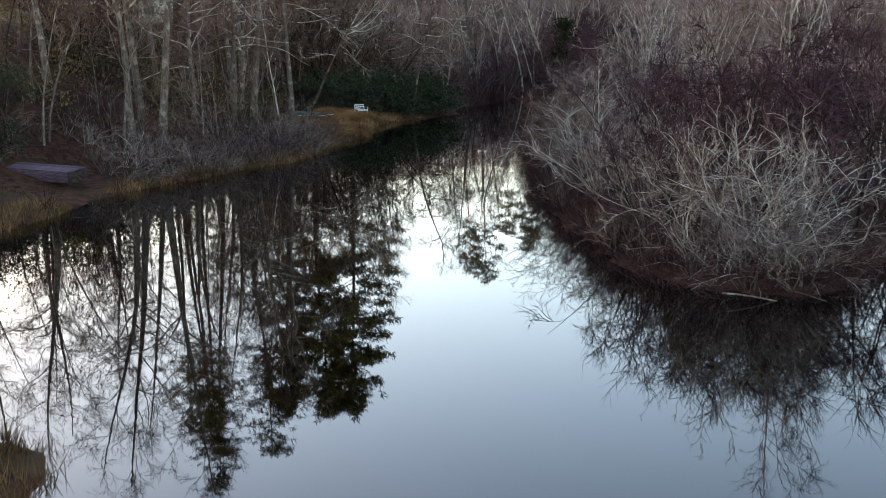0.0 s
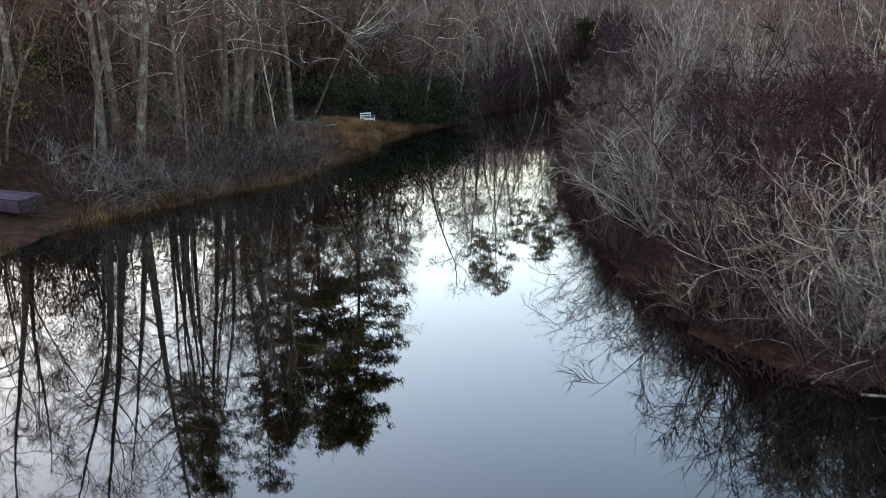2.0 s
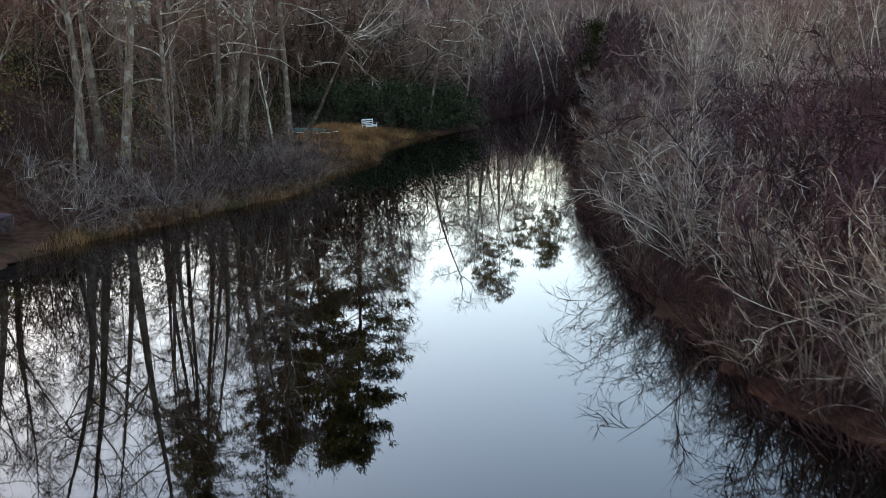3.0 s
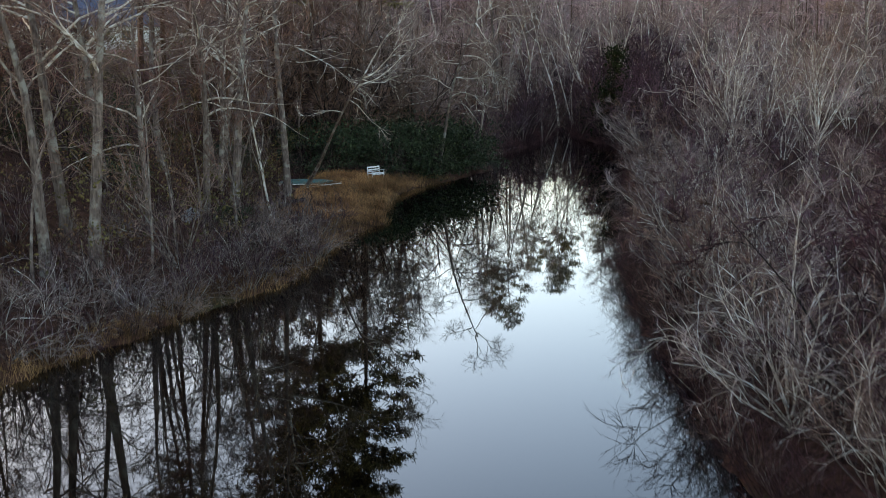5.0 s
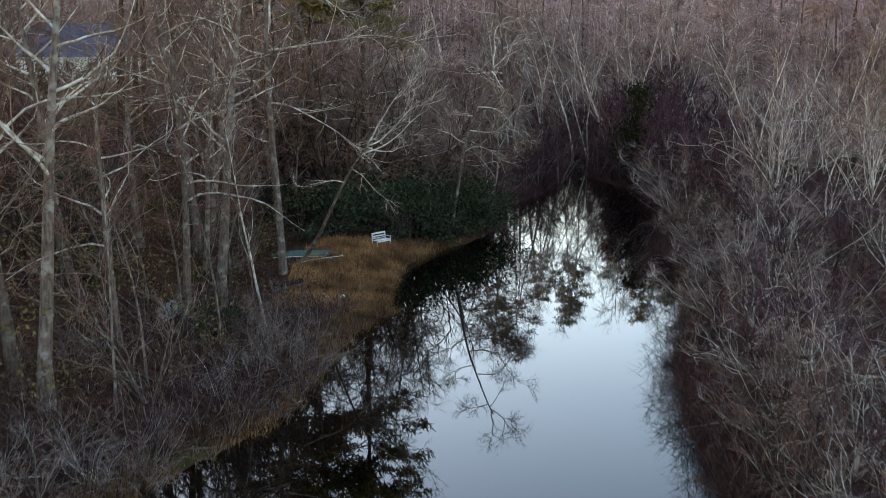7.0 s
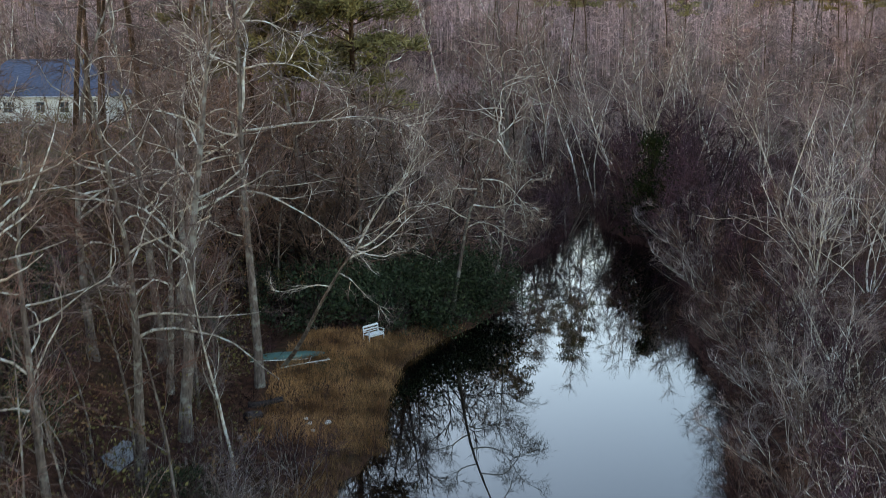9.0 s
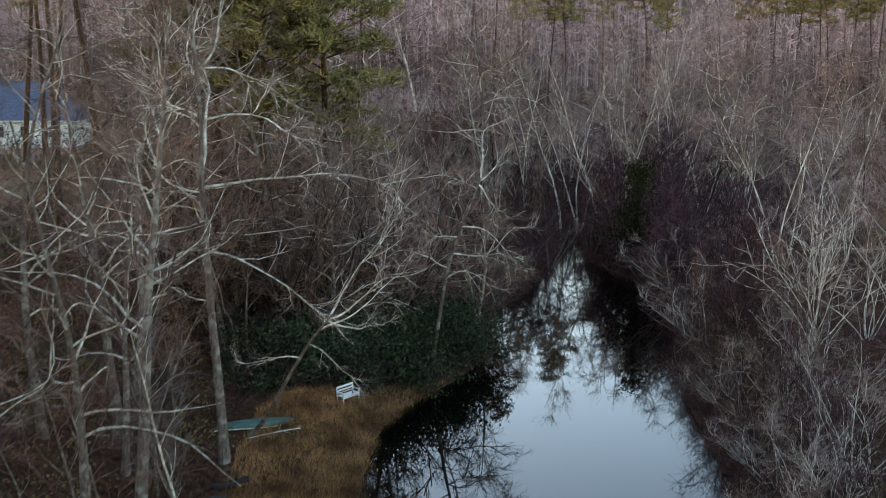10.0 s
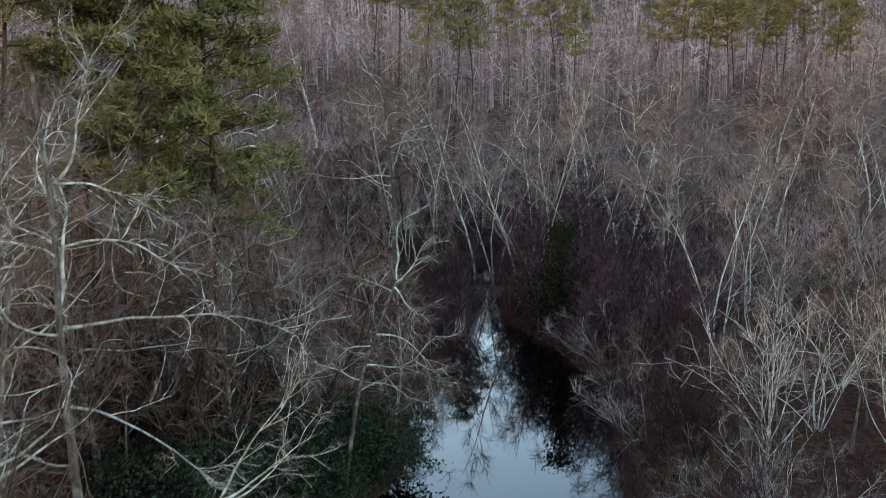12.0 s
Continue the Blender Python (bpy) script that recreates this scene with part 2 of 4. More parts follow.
def shrub_thing(name, seed, label, mats, height, canes=14, splay=0.7, sprays=9, twigs=4, twig=0.6, twig_r=0.009, rise=0.02, group="", wobble=0.19):
    """A many-stemmed bush: canes from one root, with side shoots."""
    rng = np.random.default_rng(seed)
    lines, tb, tw, tr = [], [], [], []
    for k in range(canes):
        q = rng.uniform(0, 6.28)
        s = splay * rng.uniform(0.1, 1.0)
        L = height * rng.uniform(0.65, 1.1)
        line = stem(rng, (0.25 * math.cos(q) * rng.uniform(0, 1), 0.25 * math.sin(q), -0.2), (s * math.cos(q), s * math.sin(q), 1.0), L, twig_r * 2.4, twig_r * 0.8, 7, wobble, rise)
        lines.append(line)
        for _ in range(sprays):
            p, d, _r = on_line(line, rng.uniform(0.25, 1.0))
            d2 = unit(fork(rng, d, rng.uniform(0.35, 0.95)) + np.array([0, 0, rise]))
            L2 = twig * rng.uniform(0.6, 1.7)
            tb.append(p), tw.append(d2 * L2), tr.append(twig_r)
            for _ in range(twigs):
                d3 = unit(fork(rng, d2, rng.uniform(0.3, 0.8)) + np.array([0, 0, rise]))
                tb.append(p + d2 * L2 * rng.uniform(0.15, 0.9)), tw.append(d3 * L2 * rng.uniform(0.35, 0.75)), tr.append(twig_r * 0.75)
    root = thing(name, label, "shrub", group)
    for line in lines[:5]:
        v, f = tubes([line], 4)
        part("stem", mesh_of("stem", v, f, mats[0]), root)
    tagged(part("crown", joined("crown", [(*tubes(lines[5:], 3), mats[0]), (*spikes(tb, tw, tr), mats[1])]), root), kind="stuff")
    return root


def pine_thing(name, seed, label, height, girth, bare=0.55, spread=4.2, whorls=30, tufts=8, blades=18, blade=0.4, fat=0.1, group=""):
    """A tall pine: bare trunk below, uneven level plates of needles above."""
    rng = np.random.default_rng(seed)
    t = stem(rng, (0, 0, -0.4), (0, 0, 1), height, girth, girth * 0.18, 12, 0.02, 0.02)
    lines, nb, nw, nr = [], [], [], []
    for k in range(whorls):
        f = bare + (1 - bare) * ((k + rng.uniform(-0.4, 0.4)) / whorls) * 0.98
        p, d, r = on_line(t, min(max(f, 0), 0.99))
        u = (f - bare) / (1 - bare)
        L = spread * (1.08 - 0.9 * u ** 1.6) * rng.uniform(0.45, 1.1) * (0.7 if u < 0.12 else 1)
        q = k * 2.4 + rng.normal(0, 0.5)
        line = stem(rng, p, (math.cos(q), math.sin(q), rng.uniform(-0.05, 0.3) + 0.5 * u), L, 0.07, 0.02, 4, 0.1, 0.03)
        lines.append(line)
        for _ in range(tufts):
            p2, d2, _r = on_line(line, 0.3 + 0.7 * math.sqrt(rng.uniform(0, 1)))
            c = p2 + rng.normal(0, 0.13 * spread, 3) * np.array([1, 1, 0.3])
            for _ in range(blades):
                w = unit(rng.normal(0, 1, 3) * np.array([1, 1, 0.7]) + np.array([0, 0, 0.5]) + d2 * 0.6)
                nb.append(c + rng.normal(0, 0.3 * blade + 0.08, 3) * np.array([1, 1, 0.6])), nw.append(w * blade * rng.uniform(0.6, 1.3)), nr.append(blade * fat)
    for k in range(9):      # dead stubs under the crown
        p, d, r = on_line(t, rng.uniform(bare * 0.4, bare))
        q = rng.uniform(0, 6.28)
        lines.append(stem(rng, p, (math.cos(q), math.sin(q), -0.1), rng.uniform(0.8, 2.6), 0.035, 0.012, 3, 0.15, 0))
    root = thing(name, label, "pine tree", group)
    v, f = tubes([t], 8)
    part("trunk", mesh_of("trunk", v, f, BARK_PINE), root)
    tagged(part("crown", joined("crown", [(*tubes(lines, 3), BARK_PINE), (*spikes(nb, nw, nr), NEEDLES)], False), root), kind="stuff")
    return root


def limbed_tree(name, seed, label, category, mats, way, length, girth, limbs, boughs=5, sprays=5, twigs=3, twig=0.9, twig_r=0.012, wobble=0.09, rise=0.02, group=""):
    """A tree whose main limbs are set out one by one: (parent limb or -1 for the trunk, how far along it, heading, slope, length, radius)."""
    rng = np.random.default_rng(seed)
    base = np.array([0, 0, -0.35])
    t = stem(rng, base, way, length, girth, girth * 0.3, 12, wobble * 0.3, 0.01)
    t[1][0] *= 1.3
    made, small, tb, tw, tr = [], [], [], [], []
    for up, f, head, slope, L, r in limbs:
        p, d, _r = on_line(t if up < 0 else made[up], f)
        q, e = radians(head), radians(slope)
        made.append(stem(rng, p, (math.cos(q) * math.cos(e), math.sin(q) * math.cos(e), math.sin(e)), L, r, max(r * 0.16, twig_r), 14, wobble * 0.85, rise))
    def twigs_on(line, n, lo, size):
        for _ in range(n):
            p, d, _r = on_line(line, rng.uniform(lo, 1.0))
            d4 = unit(fork(rng, d, rng.uniform(0.3, 0.95)) + np.array([0, 0, rise]))
            L3 = size * rng.uniform(0.5, 1.3)
            tb.append(p), tw.append(d4 * L3), tr.append(twig_r)
            for _ in range(twigs):
                d5 = unit(fork(rng, d4, rng.uniform(0.3, 0.8)) + np.array([0, 0, rise]))
                tb.append(p + d4 * L3 * rng.uniform(0.15, 0.9)), tw.append(d5 * L3 * rng.uniform(0.4, 0.8)), tr.append(twig_r * 0.75)
    for line, spec in zip(made, limbs):
        for _ in range(boughs):
            p, d, r = on_line(line, rng.uniform(0.22, 1.0))
            l2 = stem(rng, p, fork(rng, d, rng.uniform(0.4, 1.0)) + np.array([0, 0, rise * 4]), spec[4] * rng.uniform(0.2, 0.45), max(r * 0.6, twig_r * 1.3), twig_r, 5, wobble * 1.7, rise)
            small.append(l2)
            twigs_on(l2, sprays, 0.15, twig)
            for _ in range(2):
                p2, d2, r2 = on_line(l2, rng.uniform(0.3, 0.95))
                l3 = stem(rng, p2, fork(rng, d2, rng.uniform(0.4, 0.9)), spec[4] * rng.uniform(0.1, 0.22), max(r2 * 0.7, twig_r * 1.1), twig_r * 0.8, 3, wobble * 1.8, rise)
                small.append(l3)
                twigs_on(l3, max(2, sprays - 2), 0.15, twig * 0.8)
        twigs_on(line, sprays, 0.4, twig)
    root = thing(name, label, category, group)
    part("trunk", mesh_of("trunk", *tubes([t], 10), mats[0]), root)
    for line in made:
        part("limb", mesh_of("limb", *tubes([line], 6), mats[1]), root)
    tagged(part("crown", joined("crown", [(*tubes(small, 3), mats[1]), (*spikes(tb, tw, tr), mats[2])]), root), kind="stuff")
    return root


def leaf_quads(c, w, size, rng):
    """Small folded leaves at c along w."""
    a, b = across(w)
    q = rng.uniform(0, 6.28, (len(c), 1))
    side = np.cos(q) * a + np.sin(q) * b
    s = size[:, None]
    verts = np.stack([c, c + w * s * 0.5 + side * s * 0.28, c + w * s, c + w * s * 0.5 - side * s * 0.28], 1).reshape(-1, 3)
    i = np.arange(len(c))[:, None] * 4
    return verts, np.concatenate([i + np.array([[0, 1, 2]]), i + np.array([[0, 2, 3]])])


def evergreen_thing(name, seed, label, height, width, leaves=2600, size=0.2, group="", mat=None, cone=False):
    """A dense evergreen bush or cedar: stems with leaves in clumps, uneven outline."""
    rng = np.random.default_rng(seed)
    lines, cs, ws = [], [], []
    clumps = 60
    for k in range(clumps):
        u, q = rng.uniform(0.08, 1.0), rng.uniform(0, 6.28)
        rad = width * ((1 - u) * 0.95 + 0.06 if cone else math.sqrt(max(0.05, 1 - (u * 1.05 - 0.35) ** 2 / 0.6))) * rng.uniform(0.2, 1.5)
        tip = np.array([rad * math.cos(q), rad * math.sin(q), height * u])
        root_at = np.array([0, 0, tip[2] * 0.5]) if cone else np.array([rng.normal(0, 0.25), rng.normal(0, 0.25), -0.15])
        lines.append((np.array([root_at, (root_at + tip) / 2 + np.array([0, 0, 0.15 * height * (0 if cone else 1)]), tip]), np.array([0.035, 0.025, 0.01])))
        m = int(leaves / clumps * rng.uniform(0.3, 1.7))
        cs.append(tip + rng.normal(0, 1, (m, 3)) * np.array([0.36, 0.36, 0.24]) * (0.55 if cone else 1.0) * height / 3.2)
        w = rng.normal(0, 1, (m, 3)) + np.array([0.5 * math.cos(q), 0.5 * math.sin(q), 0.5])
        ws.append(w / np.linalg.norm(w, axis=1, keepdims=True))
    c, w = np.concatenate(cs), np.concatenate(ws)
    c[:, 2] = np.maximum(c[:, 2], 0.08)
    v, f = leaf_quads(c, w, rng.uniform(0.6, 1.3, len(c)) * size, rng)
    root = thing(name, label, "evergreen", group)
    if cone:
        tv, tf = tubes([stem(rng, (0, 0, -0.2), (0, 0, 1), height, 0.1, 0.02, 6, 0.03, 0.02)], 6)
        part("trunk", mesh_of("trunk", tv, tf, BARK_DARK), root)
    tagged(part("crown", joined("crown", [(*tubes(lines, 3), BARK_DARK), (v, f, mat or LEAVES_DARK)], False), root), kind="stuff")
    return root


# ---- the lie of the land: shoreline, banks and hill ----
POND = np.array([(-7.5, 12), (-7.2, 17), (-8, 20.5), (-12, 23), (-24, 27), (-30, 33), (-25, 40), (-19.5, 45), (-18.6, 50), (-18.3, 55), (-16.8, 59.5), (-14.5, 63.2),
                 (-12.9, 68), (-10.4, 72.3), (-9.5, 75), (-8.7, 81), (-8.2, 86), (-6.4, 91), (-6.7, 97), (-6.3, 104.5), (-4.9, 108), (-2.6, 112), (-0.6, 115.2),
                 (1.6, 120), (1.8, 127), (3.2, 133.5), (6.2, 140), (9.4, 152), (11.6, 163), (12.6, 178), (15.5, 178), (13.8, 163), (13.2, 152), (15.4, 145), (16.6, 137),
                 (16, 128), (14.5, 119), (12.2, 110), (12.1, 103), (11.5, 96), (9.0, 88), (7.0, 81), (6.0, 73), (5.6, 66), (5.4, 58), (5.2, 51), (5.7, 45), (6.2, 39),
                 (7.8, 35.4), (10, 33.8), (12.8, 33.4), (14.2, 35.6), (17, 39.2), (24, 42), (40, 44), (70, 40), (85, 10), (70, -50), (0, -70), (-45, -50), (-50, -5), (-25, 6)], float)


def shore(x, y):
    """Metres from the shoreline: positive on land."""
    x, y = np.atleast_1d(np.asarray(x, float)), np.atleast_1d(np.asarray(y, float))
    a, b = POND, np.roll(POND, -1, axis=0)
    best, inside = np.full(x.shape, 1e9), np.zeros(x.shape, bool)
    for (ax, ay), (bx, by) in zip(a, b):
        ex, ey = bx - ax, by - ay
        u = np.clip(((x - ax) * ex + (y - ay) * ey) / (ex * ex + ey * ey), 0, 1)
        best = np.minimum(best, np.hypot(x - ax - u * ex, y - ay - u * ey))
        if ay != by:
            inside ^= ((ay > y) != (by > y)) & (x < (bx - ax) * (y - ay) / (by - ay) + ax)
    return np.where(inside, -best, best)


def land(x, y):
    """Height of the ground; the water stands at 0."""
    x, y = np.atleast_1d(np.asarray(x, float)), np.atleast_1d(np.asarray(y, float))
    d = shore(x, y)
    ragged = d + 0.35 * np.sin(1.7 * x + 0.9 * y) * np.sin(1.3 * y - 0.6 * x) + 0.2 * np.sin(4.1 * x + 1.0) * np.sin(3.7 * y)
    bank = np.clip(ragged * 0.45 - 0.12, -1.2, 0.2)
    inland = np.maximum(d, 0)
    left = np.clip((-(x - 0.1 * (y - 60)) - 2) / 8, 0, 1)
    rise = 0.045 * np.minimum(inland, 40) + (0.33 * left + 0.07 * (1 - left)) * np.clip(inland - 10, 0, 25)
    rise += 0.2 * left * np.clip((90 - y) / 14, 0, 1) * np.clip(inland - 3.5, 0, 9)
    rise += 0.75 * np.exp(-((x + 10.5) / 5) ** 2 - ((y - 105) / 6.5) ** 2) * np.clip(inland / 2, 0, 1)
    far = 0.07 * np.clip(y - 190, 0, 240) + 0.13 * np.clip(y - 430, 0, 470)
    lumps = 0.22 * np.sin(0.31 * x + 0.7) * np.sin(0.27 * y) + 0.1 * np.sin(0.9 * x) * np.sin(0.83 * y + 1.0)
    return bank + np.where(d > 0, rise + far * np.clip(inland / 20, 0, 1) + lumps * np.clip(inland / 4, 0, 1), 0)


def steps(lo, hi, inner_lo, inner_hi, fine):
    mid = list(np.arange(inner_lo, inner_hi + 1e-6, fine))
    out, s, v = [], fine, inner_hi
    while v < hi:
        s *= 1.35
        v = min(hi, v + s)
        out.append(v)
    down, s, v = [], fine, inner_lo
    while v > lo:
        s *= 1.35
        v = max(lo, v - s)
        down.append(v)
    return np.array(down[::-1] + mid + out)


def ground_sheet():
    xs, ys = steps(-3000, 3000, -45, 45, 0.9), steps(-3000, 3000, 8, 185, 0.95)
    gx, gy = np.meshgrid(xs, ys)
    z = land(gx.ravel(), gy.ravel())
    verts = np.stack([gx.ravel(), gy.ravel(), z], 1)
    w = len(xs)
    i = (np.arange(len(ys) - 1)[:, None] * w + np.arange(w - 1)[None]).ravel()
    faces = np.stack([i, i + 1, i + w + 1, i + w], 1)
    ob = new("ground", mesh_of("ground", verts, faces, GROUND))
    return tagged(ob, "brown leaf litter over sloping woodland banks", "ground", kind="structure")


ground_sheet()
water = new("water", mesh_of("water", [(-140, -140, 0), (140, -140, 0), (140, 186, 0), (-140, 186, 0)], [(0, 1, 2, 3)], WATER, False))
tagged(water, "still dark pond water mirroring trees and sky", "pond", kind="structure")


def in_view(x, y):
    """Whether the walk ever looks that way; past it nothing small is planted."""
    return (x > -0.43 * y - 4) & (x < np.maximum(0.43 * y + 5, 0.58 * (y - 56) + 2))


def ground_z(x, y):
    return float(land(x, y)[0])


def planted(ob, x, y, scale=1.0, turn=0.0, tip=(0, 0), sink=0.0):
    m = pose(x, y, ground_z(x, y) - sink, tip[0], tip[1], turn) @ Matrix.Scale(scale, 4)
    return copy_thing(ob, m)


def settle(ob, x, y, turn=0.0, scale=1.0, tip=(0, 0)):
    ob.matrix_basis = pose(x, y, ground_z(x, y), tip[0], tip[1], turn) @ Matrix.Scale(scale, 4)
    return ob


# ---- trees and bushes: each kind built a few times over, then repeated ----
GREY, PALE, DARK = (BARK_GREY, BARK_GREY, TWIG_GREY), (BARK_PALE, BARK_PALE, TWIG_PALE), (BARK_DARK, BARK_DARK, TWIG_PURPLE)
MIXED, BROWN = (BARK_GREY, BARK_GREY, TWIG_BROWN), (BARK_DARK, BARK_GREY, TWIG_BROWN)
KINDS, USED = {}, set()


def plant(kind, x, y, scale=1.0, turn=None, tip=(0, 0), pick=None):
    """Stands one tree of a kind at its spot: the built one first, then copies."""
    variants = KINDS[kind]
    ob = variants[(PLANT_RNG.integers(len(variants)) if pick is None else pick)]
    turn = PLANT_RNG.uniform(0, 360) if turn is None else turn
    if ob.name not in USED:
        USED.add(ob.name)
        return settle(ob, x, y, turn, scale, tip)
    m = pose(x, y, ground_z(x, y), tip[0], tip[1], turn) @ Matrix.Scale(scale, 4)
    made = copy_thing(ob, Matrix.Identity(4))
    made.matrix_basis = m
    return made


PLANT_RNG = np.random.default_rng(5)
KINDS["oak"] = [tree_thing("hardwood_tree", 10 + k, "tall bare hardwood with grey lichen-spotted bark and long crooked limbs", "tree", (BARK_GREY, BARK_PALE if k else BARK_GREY, TWIG_GREY), 24, 0.33, first=0.36, limbs=17, angle=1.05,
                           reach=0.31, boughs=6, sprays=5, twigs=3, twig=1.0, twig_r=0.013, wobble=0.16, rise=0.04, group="tall bare trees on the banks") for k in range(3)]
KINDS["pale_oak"] = [tree_thing("lichened_tree", 20 + k, "bare tree with whitish lichen-covered trunk and crooked pale boughs", "tree", (BARK_GREY, BARK_PALE, TWIG_PALE), 17, 0.22, first=0.3, limbs=15, angle=1.15, reach=0.38,
                                boughs=6, sprays=5, twigs=3, twig=1.1, twig_r=0.0135, wobble=0.17, rise=0.03, group="pale bare trees on the banks") for k in range(3)]
KINDS["slim"] = [tree_thing("slim_tree", 30 + k, "slim bare young tree with grey-brown bark and fine twigs", "tree", (MIXED, GREY, BROWN, GREY)[k], 13, 0.085, first=0.28, limbs=10, angle=0.85, reach=0.27,
                            boughs=4, sprays=4, twigs=2, twig=0.95, twig_r=0.0125, wobble=0.16, rise=0.07, group="slim bare trees in the woodland") for k in range(4)]
KINDS["birch"] = [tree_thing("birch_tree", 40 + k, "slender bare birch with pale trunk and upswept whitish twigs", "birch", (PALE, PALE, (BARK_PALE, BARK_PALE, TWIG_PALE))[k], (15, 15, 11)[k], (0.12, 0.085, 0.045)[k], stems=(1, 3, 7)[k], splay=(0.1, 0.11, 0.6)[k], first=0.25, limbs=(16, 16, 24)[k], angle=0.65, reach=0.26,
                             boughs=4, sprays=5, twigs=3, twig=0.9, twig_r=0.012, wobble=(0.15, 0.2, 0.3)[k], rise=0.1, group="pale birches") for k in range(3)]
KINDS["thicket"] = [tree_thing("alder_tree", 50 + k, "bare multi-stemmed alder with " + ("dark purple-brown", "grey-brown", "pale grey")[k] + " upswept twigs", "alder",
                               (DARK, (BARK_GREY, BARK_GREY, TWIG_PURPLE), (BARK_GREY, BARK_GREY, TWIG_GREY))[k], 7.5, 0.06, stems=5, splay=0.6, first=0.2, limbs=15, angle=0.7, reach=0.32,
                               boughs=4, sprays=3, twigs=2, twig=1.0, twig_r=0.014, wobble=0.17, rise=0.09, group="alder thicket") for k in range(3)]
KINDS["dense"] = [tree_thing("alder_tree", 56 + k, "dense bare alder with crowded " + ("dark purple", "russet-brown", "grey-brown")[k] + " twigs in the wood", "alder",
                             (BARK_DARK, BARK_DARK, (TWIG_PURPLE, TWIG_BROWN, TWIG_GREY)[k]), 7.5, 0.06, stems=7, splay=0.5, first=0.1, limbs=28, angle=0.75, reach=0.29,
                             boughs=4, sprays=3, twigs=2, twig=1.0, twig_r=0.018, wobble=0.17, rise=0.07, group="alder thicket") for k in range(3)]
KINDS["silver_oak"] = [tree_thing("lichened_tree", 25 + k, "bare spreading tree with dense silvery lichen-covered twigs", "tree", (BARK_GREY, BARK_PALE, TWIG_SILVER), 18, 0.16, first=0.34, limbs=18, angle=0.95, reach=0.3,
                                  boughs=6, sprays=6, twigs=3, twig=1.2, twig_r=0.02, wobble=0.17, rise=0.04, group="pale bare trees on the banks") for k in range(2)]
KINDS["arch"] = [tree_thing("leaning_alder", 130 + k, "bare pale-twigged alder arching out over the water", "alder", (BARK_GREY, (BARK_PALE, BARK_GREY)[k], (TWIG_PALE, TWIG_GREY)[k]), 6.5, 0.055, stems=6, splay=0.55, first=0.25, limbs=18, angle=0.6, reach=0.34,
                            boughs=4, sprays=4, twigs=2, twig=0.8, twig_r=0.011, wobble=0.2, rise=0.05, lean=(-0.28, 0), group="alders arching over the water") for k in range(2)]
KINDS["shrub"] = [shrub_thing("bare_shrub", 60 + k, "leafless many-stemmed shrub with tangled grey-brown twigs", (BARK_GREY, TWIG_GREY if k % 2 else TWIG_PURPLE), 2.6, canes=13, sprays=7, twigs=2, group="bare shrubs along the water") for k in range(4)]
KINDS["pale_shrub"] = [shrub_thing("lichened_shrub", 66 + k, "spreading leafless shrub with pale lichened branches at the waterline", (BARK_PALE if k else BARK_GREY, TWIG_SILVER if k else TWIG_PALE), 2.5, canes=16, sprays=15, twigs=5, twig=0.34, twig_r=0.0062, splay=1.0, wobble=0.27, rise=0.02, group="pale shrubs on the point") for k in range(2)]
KINDS["brown_shrub"] = [shrub_thing("russet_shrub", 70 + k, "leafless russet-brown shrub on the bank", (BARK_DARK, TWIG_BROWN), 2.0, canes=11, sprays=6, twigs=3, splay=0.9, group="russet shrubs") for k in range(2)]
KINDS["pine"] = [pine_thing("pine_tree", 80 + k, "tall pine with bare reddish trunk and olive needle crown", 34, 0.3, bare=0.64 + 0.05 * k, group="tall pines") for k in range(2)]
KINDS["great_pine"] = [pine_thing("pine_tree", 82, "great pine with bare trunk and broad dense dark crown", 34, 0.34, bare=0.42, spread=5.6, whorls=64, tufts=12, blades=15, blade=0.62, fat=0.12, group="tall pines")]
KINDS["far_pine"] = [pine_thing("pine_tree", 84 + k, "tall pine with olive needle crown above the bare woods", 34, 0.22, bare=0.62, spread=5.2, whorls=26, tufts=8, blades=8, blade=0.85, fat=0.12, group="tall pines") for k in range(2)]
KINDS["holly"] = [evergreen_thing("evergreen_bush", 90 + k, "dense dark green broadleaf evergreen bush at the water's edge", 3.4, 2.4, group="evergreen bushes") for k in range(2)]
KINDS["cedar"] = [evergreen_thing("cedar_tree", 95, "small dark green cedar among bare trees", 6, 1.5, leaves=3000, size=0.17, mat=CEDAR, cone=True)]

# trees that stand out, one by one
plant("oak", -19.0, 71.5, 1.0, 40), plant("oak", -20.6, 72.6, 0.95, 190), plant("oak", -20.4, 69.2, 0.85, 300)
plant("oak", -16.4, 91.0, 0.98, 10, pick=2), plant("oak", -22.5, 84, 0.9, 222)
plant("oak", -16.8, 85.0, 0.8, 260), plant("oak", -29.0, 78.0, 0.85, 150), plant("oak", -20.5, 108.5, 0.95, 70, pick=1)
plant("oak", -19.5, 99, 0.9, 170, pick=2), plant("pale_oak", -18.3, 95.5, 0.95, 20), plant("pale_oak", -18.5, 79, 0.95, 220), plant("pale_oak", -32, 98, 1.05, 100)
plant("pale_oak", -9.5, 116, 0.9, 200)
plant("pale_oak", -7.5, 118, 0.85, 45, (0, 8)), plant("pale_oak", 0.0, 121.5, 0.75, 80, (0, 12)), plant("pale_oak", 0.4, 128, 0.8, 150, (0, 10))
plant("birch", -13.3, 87.3, 0.8, 0, pick=0), plant("slim", -15.9, 74.5, 0.85, 90), plant("slim", -17.4, 86.4, 1.0, 200), plant("slim", -24.6, 64.8, 0.9, 10), plant("slim", -16.4, 71.5, 0.9, 60)
